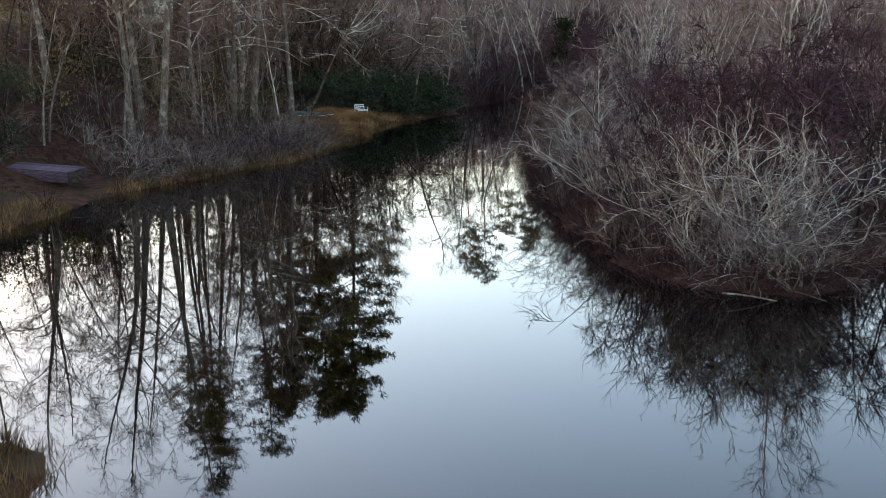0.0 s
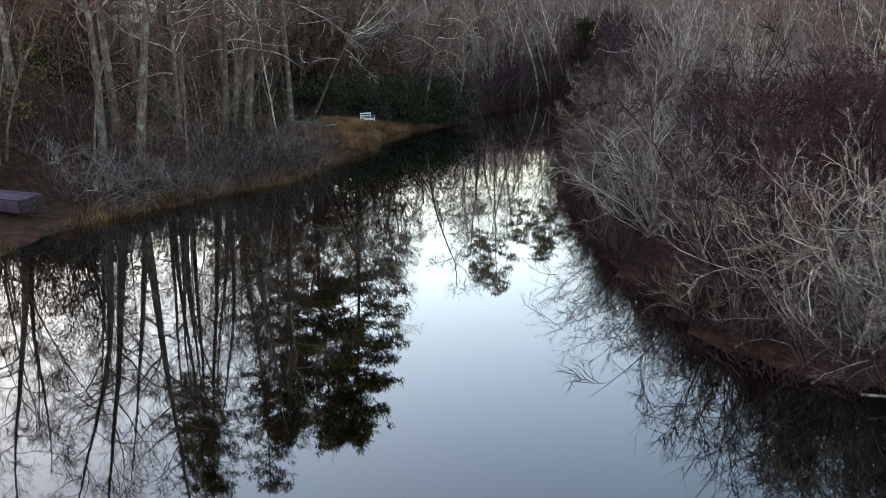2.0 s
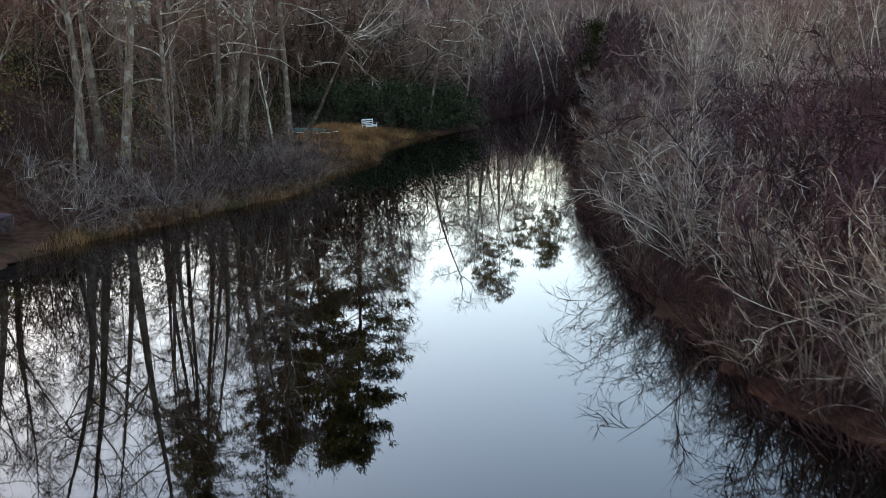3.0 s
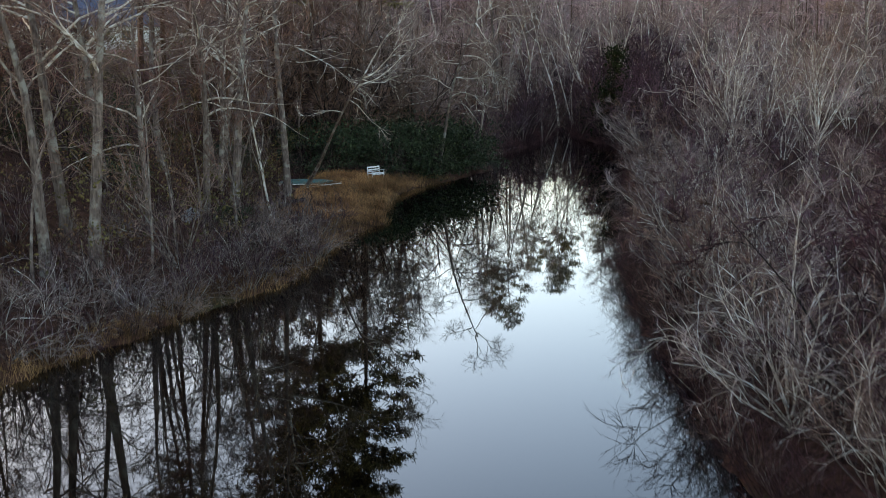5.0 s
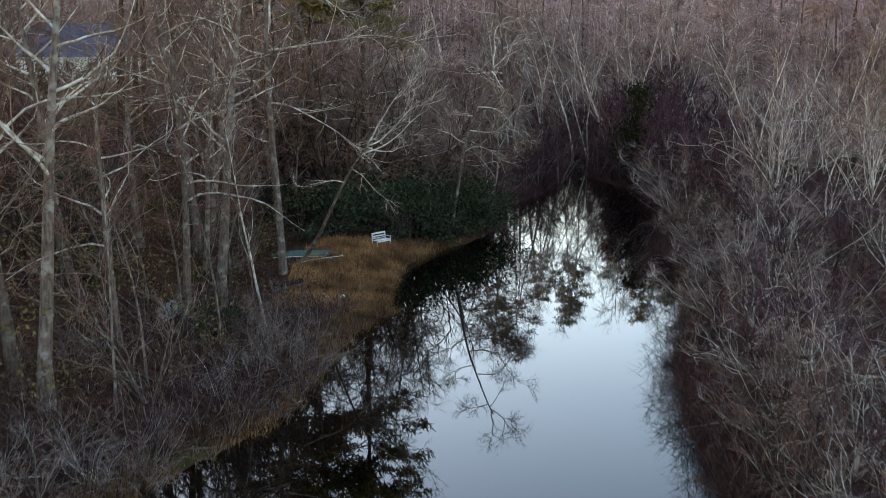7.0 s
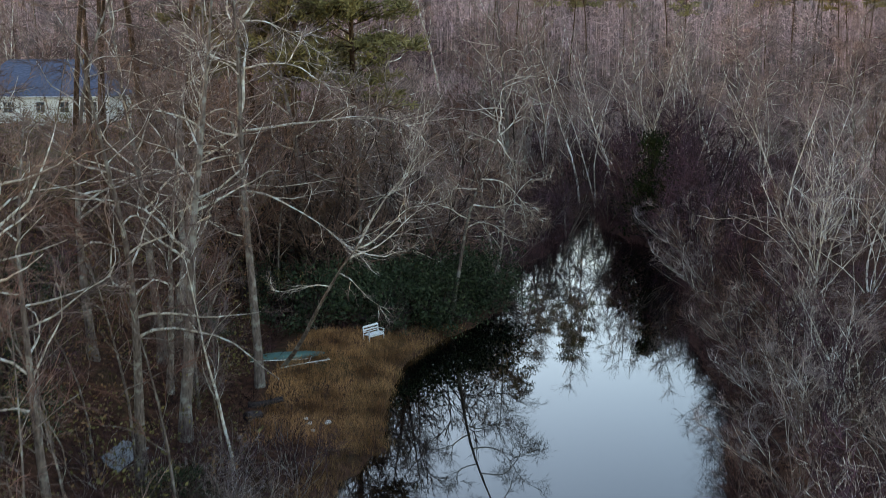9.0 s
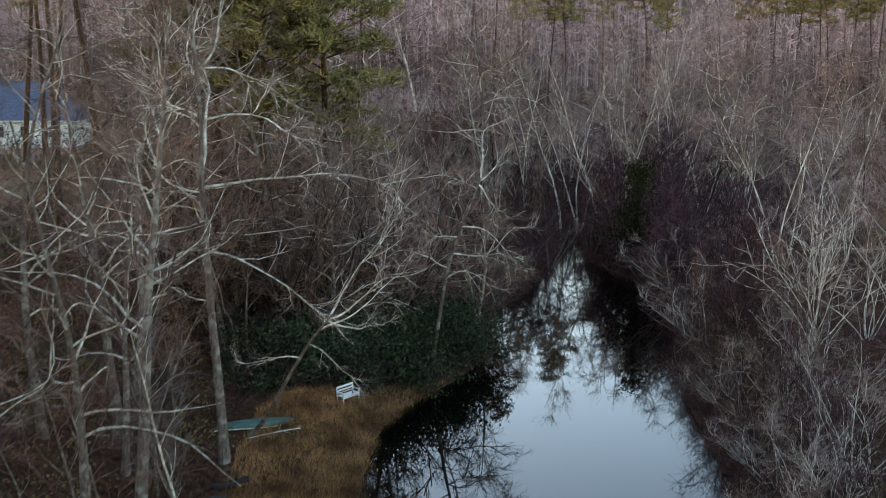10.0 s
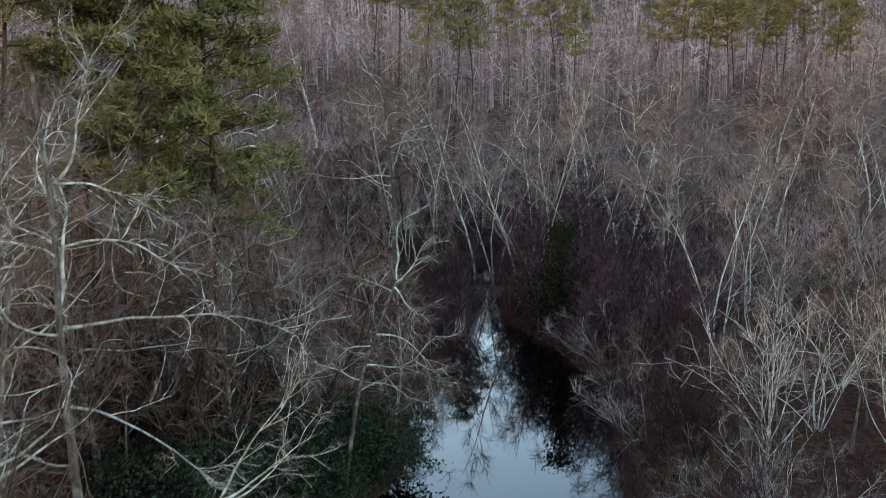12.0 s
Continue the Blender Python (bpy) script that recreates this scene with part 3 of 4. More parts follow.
plant("great_pine", -10.8, 122.5, 1.04, 0), plant("great_pine", -14.6, 119.5, 1.0, 130), plant("great_pine", -18.6, 124, 0.98, 250), plant("pine", -25.6, 109.5, 0.95, 30), plant("pine", -26.9, 107.5, 0.9, 100), plant("pine", -24.6, 116, 1.12, 210), plant("pine", -21.2, 112, 1.06, 120)
plant("pine", -30.5, 124, 0.95, 20), plant("pine", -33, 129, 0.9, 250), 
for k, b in enumerate((-0.38, -0.33, -0.285, -0.25, -0.21, -0.17, -0.065, -0.04, -0.012, 0.012, 0.03, 0.108, 0.13, 0.21, 0.235, 0.26, 0.285, 0.31, 0.335, 0.36, 0.385, 0.41)):
    d = 172 + (k * 37) % 23          # a belt of pines beyond the head of the inlet
    plant("far_pine", -3.8 + d * (b + 0.112), 56.3 + d, 0.86 + 0.045 * ((k * 5) % 4))
for k, (x, y) in enumerate(((6, 182), (9, 190), (13, 193), (4, 187), (22, 179), (25, 186), (30, 183), (34, 190), (39, 184), (44, 192), (50, 186), (20, 194), (27, 172), (35, 178), (-2, 186), (55, 190), (36, 143), (41, 138), (46, 145), (32, 139))):
    plant("birch", x, y, 0.85 + 0.08 * (k % 4), pick=2 if k % 4 else 1)
for x, y, s, turn in ((-22.5, 96.5, 1.25, 130), (-10.6, 119.8, 1.05, 15), (-19.5, 102.6, 1.3, 75), (-17, 114.5, 1.2, 290), (-7, 121.5, 1.1, 160)):
    plant("pale_oak", x, y, s, turn)
settle(limbed_tree("sycamore_tree", 141, "tall bare tree with whitish blotched trunk and long crooked level limbs", "tree", (BARK_GREY, BARK_PALE, TWIG_PALE), (0.01, 0.02, 1), 25, 0.27,
                   ((-1, 0.62, 25, 62, 5.4, 0.13), (0, 0.97, 5, 40, 7.5, 0.075), (0, 0.95, -10, 2, 4.5, 0.055), (0, 0.45, 0, 14, 6.5, 0.065), (-1, 0.58, -5, 5, 10.5, 0.085), (-1, 0.57, 185, 0, 5.0, 0.065),
                    (-1, 0.45, 0, -6, 7.5, 0.07), (-1, 0.8, 160, 45, 4.5, 0.055), (-1, 0.88, 60, 50, 4.0, 0.05), (-1, 0.7, 250, 30, 5.0, 0.05), (-1, 0.35, 200, 12, 4.5, 0.05), (-1, 0.72, 120, 25, 5.0, 0.055)), boughs=9, sprays=5, wobble=0.11), -14.0, 98.2)
settle(limbed_tree("leaning_tree", 142, "pale bare tree leaning far out over the bank", "tree", (BARK_GREY, BARK_PALE, TWIG_PALE), (6.2, -7.5, 9), 13, 0.15,
                   ((-1, 0.98, 20, 60, 6.0, 0.06), (-1, 0.97, 5, 5, 5.0, 0.055), (-1, 0.96, -10, -25, 3.6, 0.045), (-1, 0.9, 0, 20, 5.0, 0.05), (-1, 0.8, 30, -30, 3.0, 0.04), (-1, 0.7, 200, 20, 3.2, 0.04), (0, 0.5, 0, 25, 4.0, 0.035)),
                   boughs=4, sprays=4, twig=0.7), -13.4, 101.8)
settle(limbed_tree("overhanging_tree", 143, "crooked pale bare tree with drooping boughs over the inlet", "tree", (BARK_GREY, BARK_PALE, TWIG_PALE), (2.7, -0.9, 13), 14.5, 0.17,
                   ((-1, 0.98, 80, 75, 4.8, 0.07), (-1, 0.97, 0, 25, 3.8, 0.055), (-1, 0.95, -10, -35, 3.4, 0.05), (-1, 0.93, 180, 40, 3.2, 0.05), (-1, 0.62, 0, 8, 5.2, 0.055), (-1, 0.5, 10, 18, 4.6, 0.05), (-1, 0.55, 180, 15, 4.0, 0.05),
                    (-1, 0.75, -5, 0, 4.6, 0.055), (-1, 0.7, 190, 5, 3.6, 0.045), (4, 0.6, -20, -40, 2.6, 0.03), (7, 0.6, 10, -45, 2.6, 0.03)), boughs=7, wobble=0.13, rise=-0.01), -3.4, 113.8)
settle(limbed_tree("vase_tree", 144, "pale bare tree forking low into a vase of upswept limbs", "tree", (BARK_PALE, BARK_PALE, TWIG_SILVER), (0, 0, 1), 4.4, 0.17,
                   [(-1, 0.55 + 0.04 * k, 137.5 * k, 48 + 3.4 * k, 8.6 - 0.12 * k, 0.046) for k in range(11)], boughs=6, sprays=5, twig=0.8, wobble=0.07, rise=0.03), 21.2, 111.5)
settle(limbed_tree("vase_tree", 145, "pale bare tree forking low into a vase of upswept limbs", "tree", (BARK_GREY, BARK_PALE, TWIG_PALE), (0.1, 0, 1), 4.0, 0.14,
                   [(-1, 0.55 + 0.05 * k, 137.5 * k + 60, 50 + 4 * k, 8.0 - 0.12 * k, 0.042) for k in range(9)], boughs=5, sprays=5, twig=0.8, wobble=0.06, rise=0.035), 27.5, 109.0)
plant("birch", 18.3, 56.0, 1.1, 0, pick=0), plant("birch", 17.0, 57.5, 1.0, 80, (0, -8), pick=0), plant("birch", 22.5, 53, 0.9, 200)
plant("birch", 8.3, 54.5, 0.5, 0, pick=0)
for x, y, s in ((16.3, 164, 1.4), (18.5, 167, 1.45), (14.8, 170, 1.35), (24, 164, 1.35), (29.5, 169, 1.2), (20.0, 173, 1.5), (10, 186, 1.5), (5, 183, 1.4), (16, 190, 1.5), (31, 178, 1.4), (17.4, 162.6, 1.3), (19.8, 165.4, 1.35), (13, 173, 1.4)):
    plant("birch", x, y, s, pick=int(10 * s) % 2)
plant("birch", 26.5, 133, 1.25, 160, pick=1), plant("birch", 19.5, 103, 0.9, 100, pick=2), plant("birch", 28, 119, 1.1, 10, pick=2), plant("birch", 17.5, 95, 0.9, 200, pick=2), plant("birch", 33, 126, 1.1, 300, pick=2)
for k, (x, y) in enumerate(((14.5, 70), (15.5, 82), (13.5, 90), (19.5, 76), (22.5, 67), (24, 96))):
    plant("birch", x, y, 0.55 + 0.07 * (k % 4), pick=2)
for k, (x, y) in enumerate(((9.4, 52), (10, 57), (9.2, 62), (10.6, 67), (10, 73), (12.4, 78), (12.6, 85), (15.4, 93), (16.6, 99), (17, 106), (19.5, 111), (14, 66), (17, 72), (21, 83), (20, 120), (23, 126), (24.5, 134), (23, 142))):
    plant("thicket", x, y, 0.85 + 0.08 * (k % 3), pick=(2, 0, 1)[k % 3])
for k, (x, y) in enumerate(((36, 150), (42, 158), (48, 152), (55, 165), (62, 160), (40, 172), (50, 176), (66, 175), (58, 182), (33, 165), (28, 152), (70, 168))):
    plant("silver_oak" if k % 3 else "birch", x, y, 1.05 + 0.08 * (k % 4))
for k, (x, y) in enumerate(((3.6, 188), (7.4, 192), (10.4, 187.5), (12.8, 195), (8.6, 199), (1.2, 194), (5.6, 203))):
    plant("oak", x, y, 0.9 + 0.06 * (k % 3))          # tall trunks at the head of the inlet
plant("cedar", 16.4, 143.8, 1.75, 0)
for k, (x, y, s) in enumerate(((19.2, 117.2, 0.95), (19.6, 122.5, 1.0), (20.6, 128, 1.2), (20.4, 133.8, 1.25), (19.6, 139.2, 1.3), (19.4, 148.2, 1.35), (23.2, 131, 1.25), (23.6, 138, 1.35), (22.0, 144, 1.4),
                               (17.4, 153.5, 1.3), (17.2, 159, 1.4), (18.6, 154, 1.45), (13.2, 181, 1.3), (15.6, 184, 1.4), (17.8, 181, 1.25), (11.2, 185, 1.2), (17.4, 136.8, 1.1), (17.2, 140.6, 1.15), (16.6, 147.6, 1.1), (15.6, 152.5, 1.1), (15.2, 158, 1.1), (15.0, 163.5, 1.2), (18.2, 151, 1.6), (19.5, 157, 1.7), (21.4, 163, 1.8), (23.4, 169, 2.0), (25.5, 175, 2.1), (20.6, 170, 2.0), (18.4, 146, 1.5), (24.5, 160, 1.7), (27, 165, 1.8), (4.6, 143.5, 0.8), (6.4, 151, 0.9), (8.4, 159.5, 0.95), (0.8, 136, 0.75))):
    plant("dense", x, y, s, pick=1 if 119 < y < 124 else 0)
for k, (x, y) in enumerate(((16.4, 119.5), (18.3, 127.6), (18.6, 134.6), (17.0, 149.5))):
    plant("arch", x, y, 1.0 + 0.08 * (k % 3), 12 * k - 20, pick=k % 2)          # leaning out over the inlet
for k, (x, y) in enumerate(((-20.5, 126), (-18, 113.5), (-22, 131), (-37, 104), (-31, 90), (-31.5, 97), (-24, 88.5), (-29, 84), (-34, 104), (-4.5, 124), (-17.5, 122), (-23, 128))):
    plant("dense", x, y, 1.2 + 0.1 * (k % 3), pick=k % 2)          # the dark wood behind the clearing
for k, (x, y) in enumerate(((-8, 117.5), (-11.2, 116.0), (-14.0, 115), (-17.6, 117), (-12.6, 118.8), (-16.2, 120), (-20.5, 121), (-5.4, 121.5), (-9.6, 119.6))):
    plant("dense", x, y, 1.9 + 0.16 * (k % 4), pick=2)
for k, (x, y) in enumerate(((8.4, 50.5), (8.8, 57.5), (9.4, 64.5), (9.8, 72), (12.0, 80.5), (14.4, 89.5), (16.4, 100), (17.0, 106), (10.6, 38.4), (12.6, 38.0), (9.4, 40.6), (11.6, 40.8), (13.6, 40.6), (9.6, 44), (8.6, 42.4))):
    plant("dense", x, y, (0.55 if y > 48 else 0.66) + 0.05 * (k % 4), pick=1 if k % 5 == 2 else 0)
for k, (x, y) in enumerate(((8.4, 47.5), (7.9, 52.5), (7.9, 57.5), (8.0, 63), (8.6, 68.5), (9.4, 74), (10.2, 79.5), (11.2, 84.5), (12.4, 89.0), (13.4, 95.0), (14.6, 99), (14.9, 104.5), (15.2, 109.5))):
    plant("arch", x, y, 0.62 + 0.09 * (k % 4), 25 * (k % 3) - 25, pick=0 if k in (1, 4, 7, 9, 11) else 1)
for x, y, s in ((-7.6, 111, 1.15), (-5.4, 113, 1.25), (-9.8, 112.4, 1.25), (-3.0, 115.6, 1.15), (-1.6, 117.6, 1.0), (-12.2, 110.8, 1.25), (-6.6, 115.5, 1.5), (-10.5, 114.5, 1.4), (-14.8, 112, 1.2), (-4.0, 112.6, 1.0), (-2.4, 118.5, 1.4), (-25, 91, 0.8), (-28, 101, 0.9), (-22.5, 87, 0.6), (-14.8, 82.6, 0.5), (-30, 88, 0.9), (-19, 104, 0.7), (-25.5, 60, 0.7), (-28, 66, 0.9), (-1.2, 119.3, 1.1)):
    plant("holly", x, y, s)
for x, y, s in ((10.6, 37.6, 2.0), (12.2, 37.2, 1.9), (11.6, 40, 2.1), (9.2, 43.5, 1.9), (9.4, 48, 1.6), (9.4, 53.5, 1.6), (9.2, 59, 1.7), (9.3, 65, 1.7)):
    plant("pale_shrub" if y < 45 else "shrub", x, y, s)
for x, y, s in ((10.0, 36.2, 1.4), (11.2, 35.7, 1.5), (12.4, 35.7, 1.35), (9.1, 37.4, 1.3)):
    plant("pale_shrub", x, y, s, pick=1)
KINDS["lean_shrub"] = [limbed_tree("leaning_shrub", 69 + k, "pale leafless shrub with crooked canes leaning towards the water", "shrub", (BARK_GREY, BARK_GREY, TWIG_PALE), (0.3, 0, 1), 1.1, 0.05,
                                   [(-1, 0.3 + 0.07 * q, 140 * q + 40 * k, 30 + 5 * q, 3.9 - 0.16 * q, 0.026) for q in range(9)], boughs=4, sprays=3, twigs=2, twig=0.5, twig_r=0.009, wobble=0.13, rise=0.02) for k in range(2)]
KINDS["vase_shrub"] = [limbed_tree("vase_shrub", 150 + k, "pale leafless shrub with a fan of upswept crooked branches", "shrub", (BARK_GREY, BARK_PALE, (TWIG_SILVER, TWIG_PALE)[k]), (0, 0, 1), 0.9, 0.07,
                                   [(-1, 0.35 + 0.05 * q, 137.5 * q + 70 * k, 34 + 3.6 * q, 4.6 - 0.05 * q, 0.026) for q in range(12)], boughs=5, sprays=4, twigs=3, twig=0.5, twig_r=0.0085, wobble=0.11, rise=0.025,
                                   group="pale shrubs on the point") for k in range(2)]
for k, (x, y, s) in enumerate(((7.7, 52.4, 1.15), (8.4, 58.5, 0.95), (8.8, 47, 0.95), (10.3, 66, 1.05), (11.4, 77, 1.05), (14.6, 90, 1.0), (9.5, 72, 0.95), (17.4, 105, 1.1), (17, 64, 1.1),
                               (10.5, 37.0, 1.1), (11.9, 36.7, 1.05), (9.4, 39.0, 0.95), (12.9, 38.0, 0.95))):
    plant("vase_shrub", x, y, s, pick=k % 2)
for k, (x, y) in enumerate(((14, 47), (17, 52), (20.5, 56), (13.5, 55), (16.5, 60), (22, 48))):
    plant("dense", x, y, 1.15 + 0.08 * (k % 3), pick=0)
for x, y in ((13, 42.5), (15.5, 45), (11, 46), (14, 50), (17.5, 47.5), (12, 54), (10, 50.5), (16.5, 41.5), (20, 44)):
    plant("thicket", x, y, 1.2, pick=0)
plant("lean_shrub", -18.3, 59.4, 1.0, 0, (0, 36))
for k, (x, y) in enumerate(((-13.8, 68.2), (-12.0, 73.6), (-16.9, 64.6), (-10.6, 77.5))):
    plant("lean_shrub", x, y, 0.7 + 0.08 * (k % 3), 50 * k, (12, 18 + 6 * (k % 3)))


for k in range(30):
    plant("brown_shrub", 15.2 + 0.35 * (k % 5) * 2.6 + 0.12 * k, 111 + 0.75 * k, 0.8 + 0.12 * (k % 4))          # russet brush on the inlet's eastern bank


# a fringe of shrubs that overhang the water along the eastern bank
along = 0.0
for a, b in zip(POND[:-1], POND[1:]):
    if a[0] < 5 or b[0] < 5 or max(a[1], b[1]) > 146 or max(a[0], b[0]) > 25:
        continue
    length = math.dist(a, b)
    out_way = np.array([b[1] - a[1], a[0] - b[0]]) / length * (1 if float(shore(*((a + b) / 2 + np.array([b[1] - a[1], a[0] - b[0]]) / length))[0]) > 0 else -1)
    while along < length:
        q = a + (b - a) * along / length + out_way * (PLANT_RNG.uniform(0.1, 0.7) + (0.3 if a[1] < 75 else 0.45))
        plant(("shrub", "brown_shrub", "brown_shrub")[int(PLANT_RNG.integers(3))], q[0], q[1], PLANT_RNG.uniform(0.6, 1.0))
        along += PLANT_RNG.uniform(1.3, 2.2)
    along -= length


# ---- the woods behind: scattered by zone ----
def scatter(kinds, weights, n, x0, x1, y0, y1, near, far, gap, s0, s1, taken, side=0):
    """Up to n plants in a box, between near and far metres from the shore and gap apart."""
    made, tries = 0, 0
    while made < n and tries < n * 12:
        tries += 1
        x, y = PLANT_RNG.uniform(x0, x1), PLANT_RNG.uniform(y0, y1)
        if not in_view(x, y):
            continue
        d = float(shore(x, y)[0])
        if not near < d < far or any((x - a) ** 2 + (y - b) ** 2 < gap * gap for a, b in taken):
            continue
        if (-15.5 < x < -6 and 91 < y < 109) or (-25 < x < -18.3 and 50 < y < 62) or (x < -41 and y > 155 and y < 180):      # the clearing by the bench, the dock, the house
            continue
        if y > 178 and -0.01 < x / y < 0.085 and (x * 7 + y * 3) % 5 > 1:      # thin woods at the head of the inlet
            continue
        u = ((x + 3.6) * -47 + (y - 44) * 121) / 16850          # the gap through which the house shows
        if 0.35 < u < 1 and abs((x + 3.6) * 121 + (y - 44) * 47) / 129.8 < 8.5 * u:
            continue
        taken.append((x, y))
        k = PLANT_RNG.choice(len(kinds), p=np.array(weights) / sum(weights))
        dusky = int(PLANT_RNG.integers(2)) if kinds[k] == "thicket" and x > 4 and y < 125 else None          # dark alders on the near eastern bank
        plant(kinds[k], x, y, PLANT_RNG.uniform(s0, s1), pick=dusky, tip=(PLANT_RNG.normal(0, 1.8), PLANT_RNG.normal(0, 1.8)))
        made += 1


left, right, low = [], [], []
scatter(["slim", "oak", "thicket", "pale_oak"], [8, 1.0, 1.2, 0.3], 112, -70, 0, 45, 175, 3, 60, 2.2, 0.7, 1.15, left)
scatter(["thicket", "slim"], [6.5, 1.5], 48, 4, 70, 38, 180, 1.0, 60, 2.2, 0.75, 1.2, right)
scatter(["thicket", "slim", "birch"], [5, 2.5, 0.8], 30, 16, 80, 110, 195, 3, 80, 2.0, 0.85, 1.3, right)
scatter(["shrub"], [2], 22, 8, 26, 112, 180, 0.5, 3.5, 1.3, 0.9, 1.15, low)
scatter(["thicket", "shrub"], [2, 2], 16, 0, 14, 124, 182, -0.2, 2.5, 1.3, 0.8, 1.1, low)
scatter(["slim", "thicket", "birch", "pale_oak"], [2.5, 2.5, 2.5, 1], 84, -90, 100, 172, 240, 3, 300, 3.4, 1.2, 1.65, right)
scatter(["far_pine"], [1], 9, -140, 160, 262, 330, 3, 300, 6.0, 0.8, 1.0, right)
scatter(["shrub", "brown_shrub", "pale_shrub"], [4, 1.5, 1], 60, -32, -9, 50, 84, 0.5, 11, 1.0, 0.7, 1.35, low)
scatter(["shrub", "brown_shrub"], [3, 2], 80, -34, 3, 60, 125, 0.5, 16, 1.1, 0.7, 1.3, low)
scatter(["shrub", "brown_shrub"], [4, 1.6], 56, 4, 40, 33, 176, 0.2, 8, 1.0, 0.9, 1.7, low)


for variants in KINDS.values():          # every form that was built has a place
    for ob in variants:
        if ob.name not in USED:
            USED.add(ob.name)
            settle(ob, PLANT_RNG.uniform(30, 45), PLANT_RNG.uniform(120, 170))


# ---- undergrowth and grass, past counting ----
def stuff(name, label, mat, n, box, near, far, length, radius, splay, shoots, seed, gaps=None):
    rng = np.random.default_rng(seed)
    x, y = rng.uniform(box[0], box[1], n), rng.uniform(box[2], box[3], n)
    d = shore(x, y)
    keep = (d > near) & (d < far) & in_view(x, y)
    if gaps:
        for g in gaps:
            keep &= ~((x > g[0]) & (x < g[1]) & (y > g[2]) & (y < g[3]))
    x, y = x[keep], y[keep]
    z = land(x, y)
    base = np.repeat(np.stack([x, y, z - 0.05], 1), shoots, 0)
    m = len(base)
    base[:, :2] += rng.normal(0, 0.12, (m, 2))
    way = np.stack([rng.normal(0, splay, m), rng.normal(0, splay, m), np.ones(m)], 1)
    way *= (length * rng.uniform(0.5, 1.25, m) / np.linalg.norm(way, axis=1))[:, None]
    v, f = spikes(base, way, np.full(m, radius))
    ob = new(name, mesh_of(name, v, f, mat, False))
    return tagged(ob, label, name.replace("_", " "), kind="stuff")


CLEARED = ((-14, -6, 91, 108.5), (-24.5, -18.3, 52, 61))
stuff("undergrowth", "tangled leafless brown undergrowth under the trees", UNDER, 36000, (-60, 60, 36, 205), 0.2, 30, 2.0, 0.012, 0.65, 4, 3, CLEARED)
stuff("bank_brush", "dense russet brush hanging over the waterline", UNDER, 64000, (3, 40, 31, 180), -0.6, 2.2, 1.5, 0.011, 1.1, 4, 9)
stuff("far_brush", "low grey-brown scrub before the far woods", HAZED_TWIG, 11000, (-70, 100, 150, 262), 14, 90, 2.6, 0.03, 0.6, 3, 15)
stuff("dry_grass", "tan and russet dead grass along the bank", GRASS_TAN, 34000, (-26, 0, 14, 113), -0.1, 2.4, 0.55, 0.013, 0.4, 5, 4, CLEARED[1:])
stuff("rough_grass", "tan and russet dead grass in the clearing", RUSSET, 4200, (-13.5, -5, 90, 109), 0.3, 7, 0.5, 0.012, 0.4, 5, 6)


def far_woods(n, seed):
    """The woods on the far rise: trunks and upswept sprays, too many and too far to count."""
    rng = np.random.default_rng(seed)
    groves = 330
    gy = rng.uniform(185, 470, groves)
    gx = rng.uniform(-0.85, 1, groves) * (0.52 * gy + 20)
    pick = rng.integers(groves, size=n)
    x, y = gx[pick] + rng.normal(0, 4.5, n), gy[pick] + rng.normal(0, 4.5, n)
    z = land(x, y)
    h = rng.uniform(10, 19, groves)[pick] * rng.uniform(0.8, 1.3, n)
    thin = (x / y > -0.01) & (x / y < 0.085) & (rng.uniform(0, 1, n) < 0.85)
    h = np.where(thin, 0.35 * h, h)
    foot = np.stack([x, y, z - 0.3], 1)
    lean = rng.normal(0, 0.05, (n, 2))
    up = np.stack([lean[:, 0], lean[:, 1], np.ones(n)], 1) * h[:, None]
    m = 31
    f = rng.uniform(0.12, 0.97, (n, m))
    base = (foot[:, None] + up[:, None] * f[..., None]).reshape(-1, 3)
    way = np.stack([rng.normal(0, 1, (n, m)), rng.normal(0, 1, (n, m)), rng.uniform(-0.1, 1.0, (n, m))], -1)
    way /= np.linalg.norm(way, axis=-1, keepdims=True)
    way *= (h[:, None] * 0.3 * (1.25 - f) * rng.uniform(0.5, 1.3, (n, m)))[..., None]
    tone = rng.choice(3, groves, p=(0.45, 0.25, 0.3))[pick]          # each grove has its own tone
    pieces = []
    for k, mat in enumerate((HAZED_TWIG, TWIG_SILVER, TWIG_PURPLE)):
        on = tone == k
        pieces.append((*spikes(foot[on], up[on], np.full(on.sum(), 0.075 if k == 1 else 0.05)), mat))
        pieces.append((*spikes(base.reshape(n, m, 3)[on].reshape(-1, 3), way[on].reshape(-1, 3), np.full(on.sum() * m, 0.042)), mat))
    ob = new("far_woods", joined("far_woods", pieces, False))
    return tagged(ob, "distant bare grey-brown winter woods on a low rise", "woods", kind="stuff")


far_woods(1700, 8)


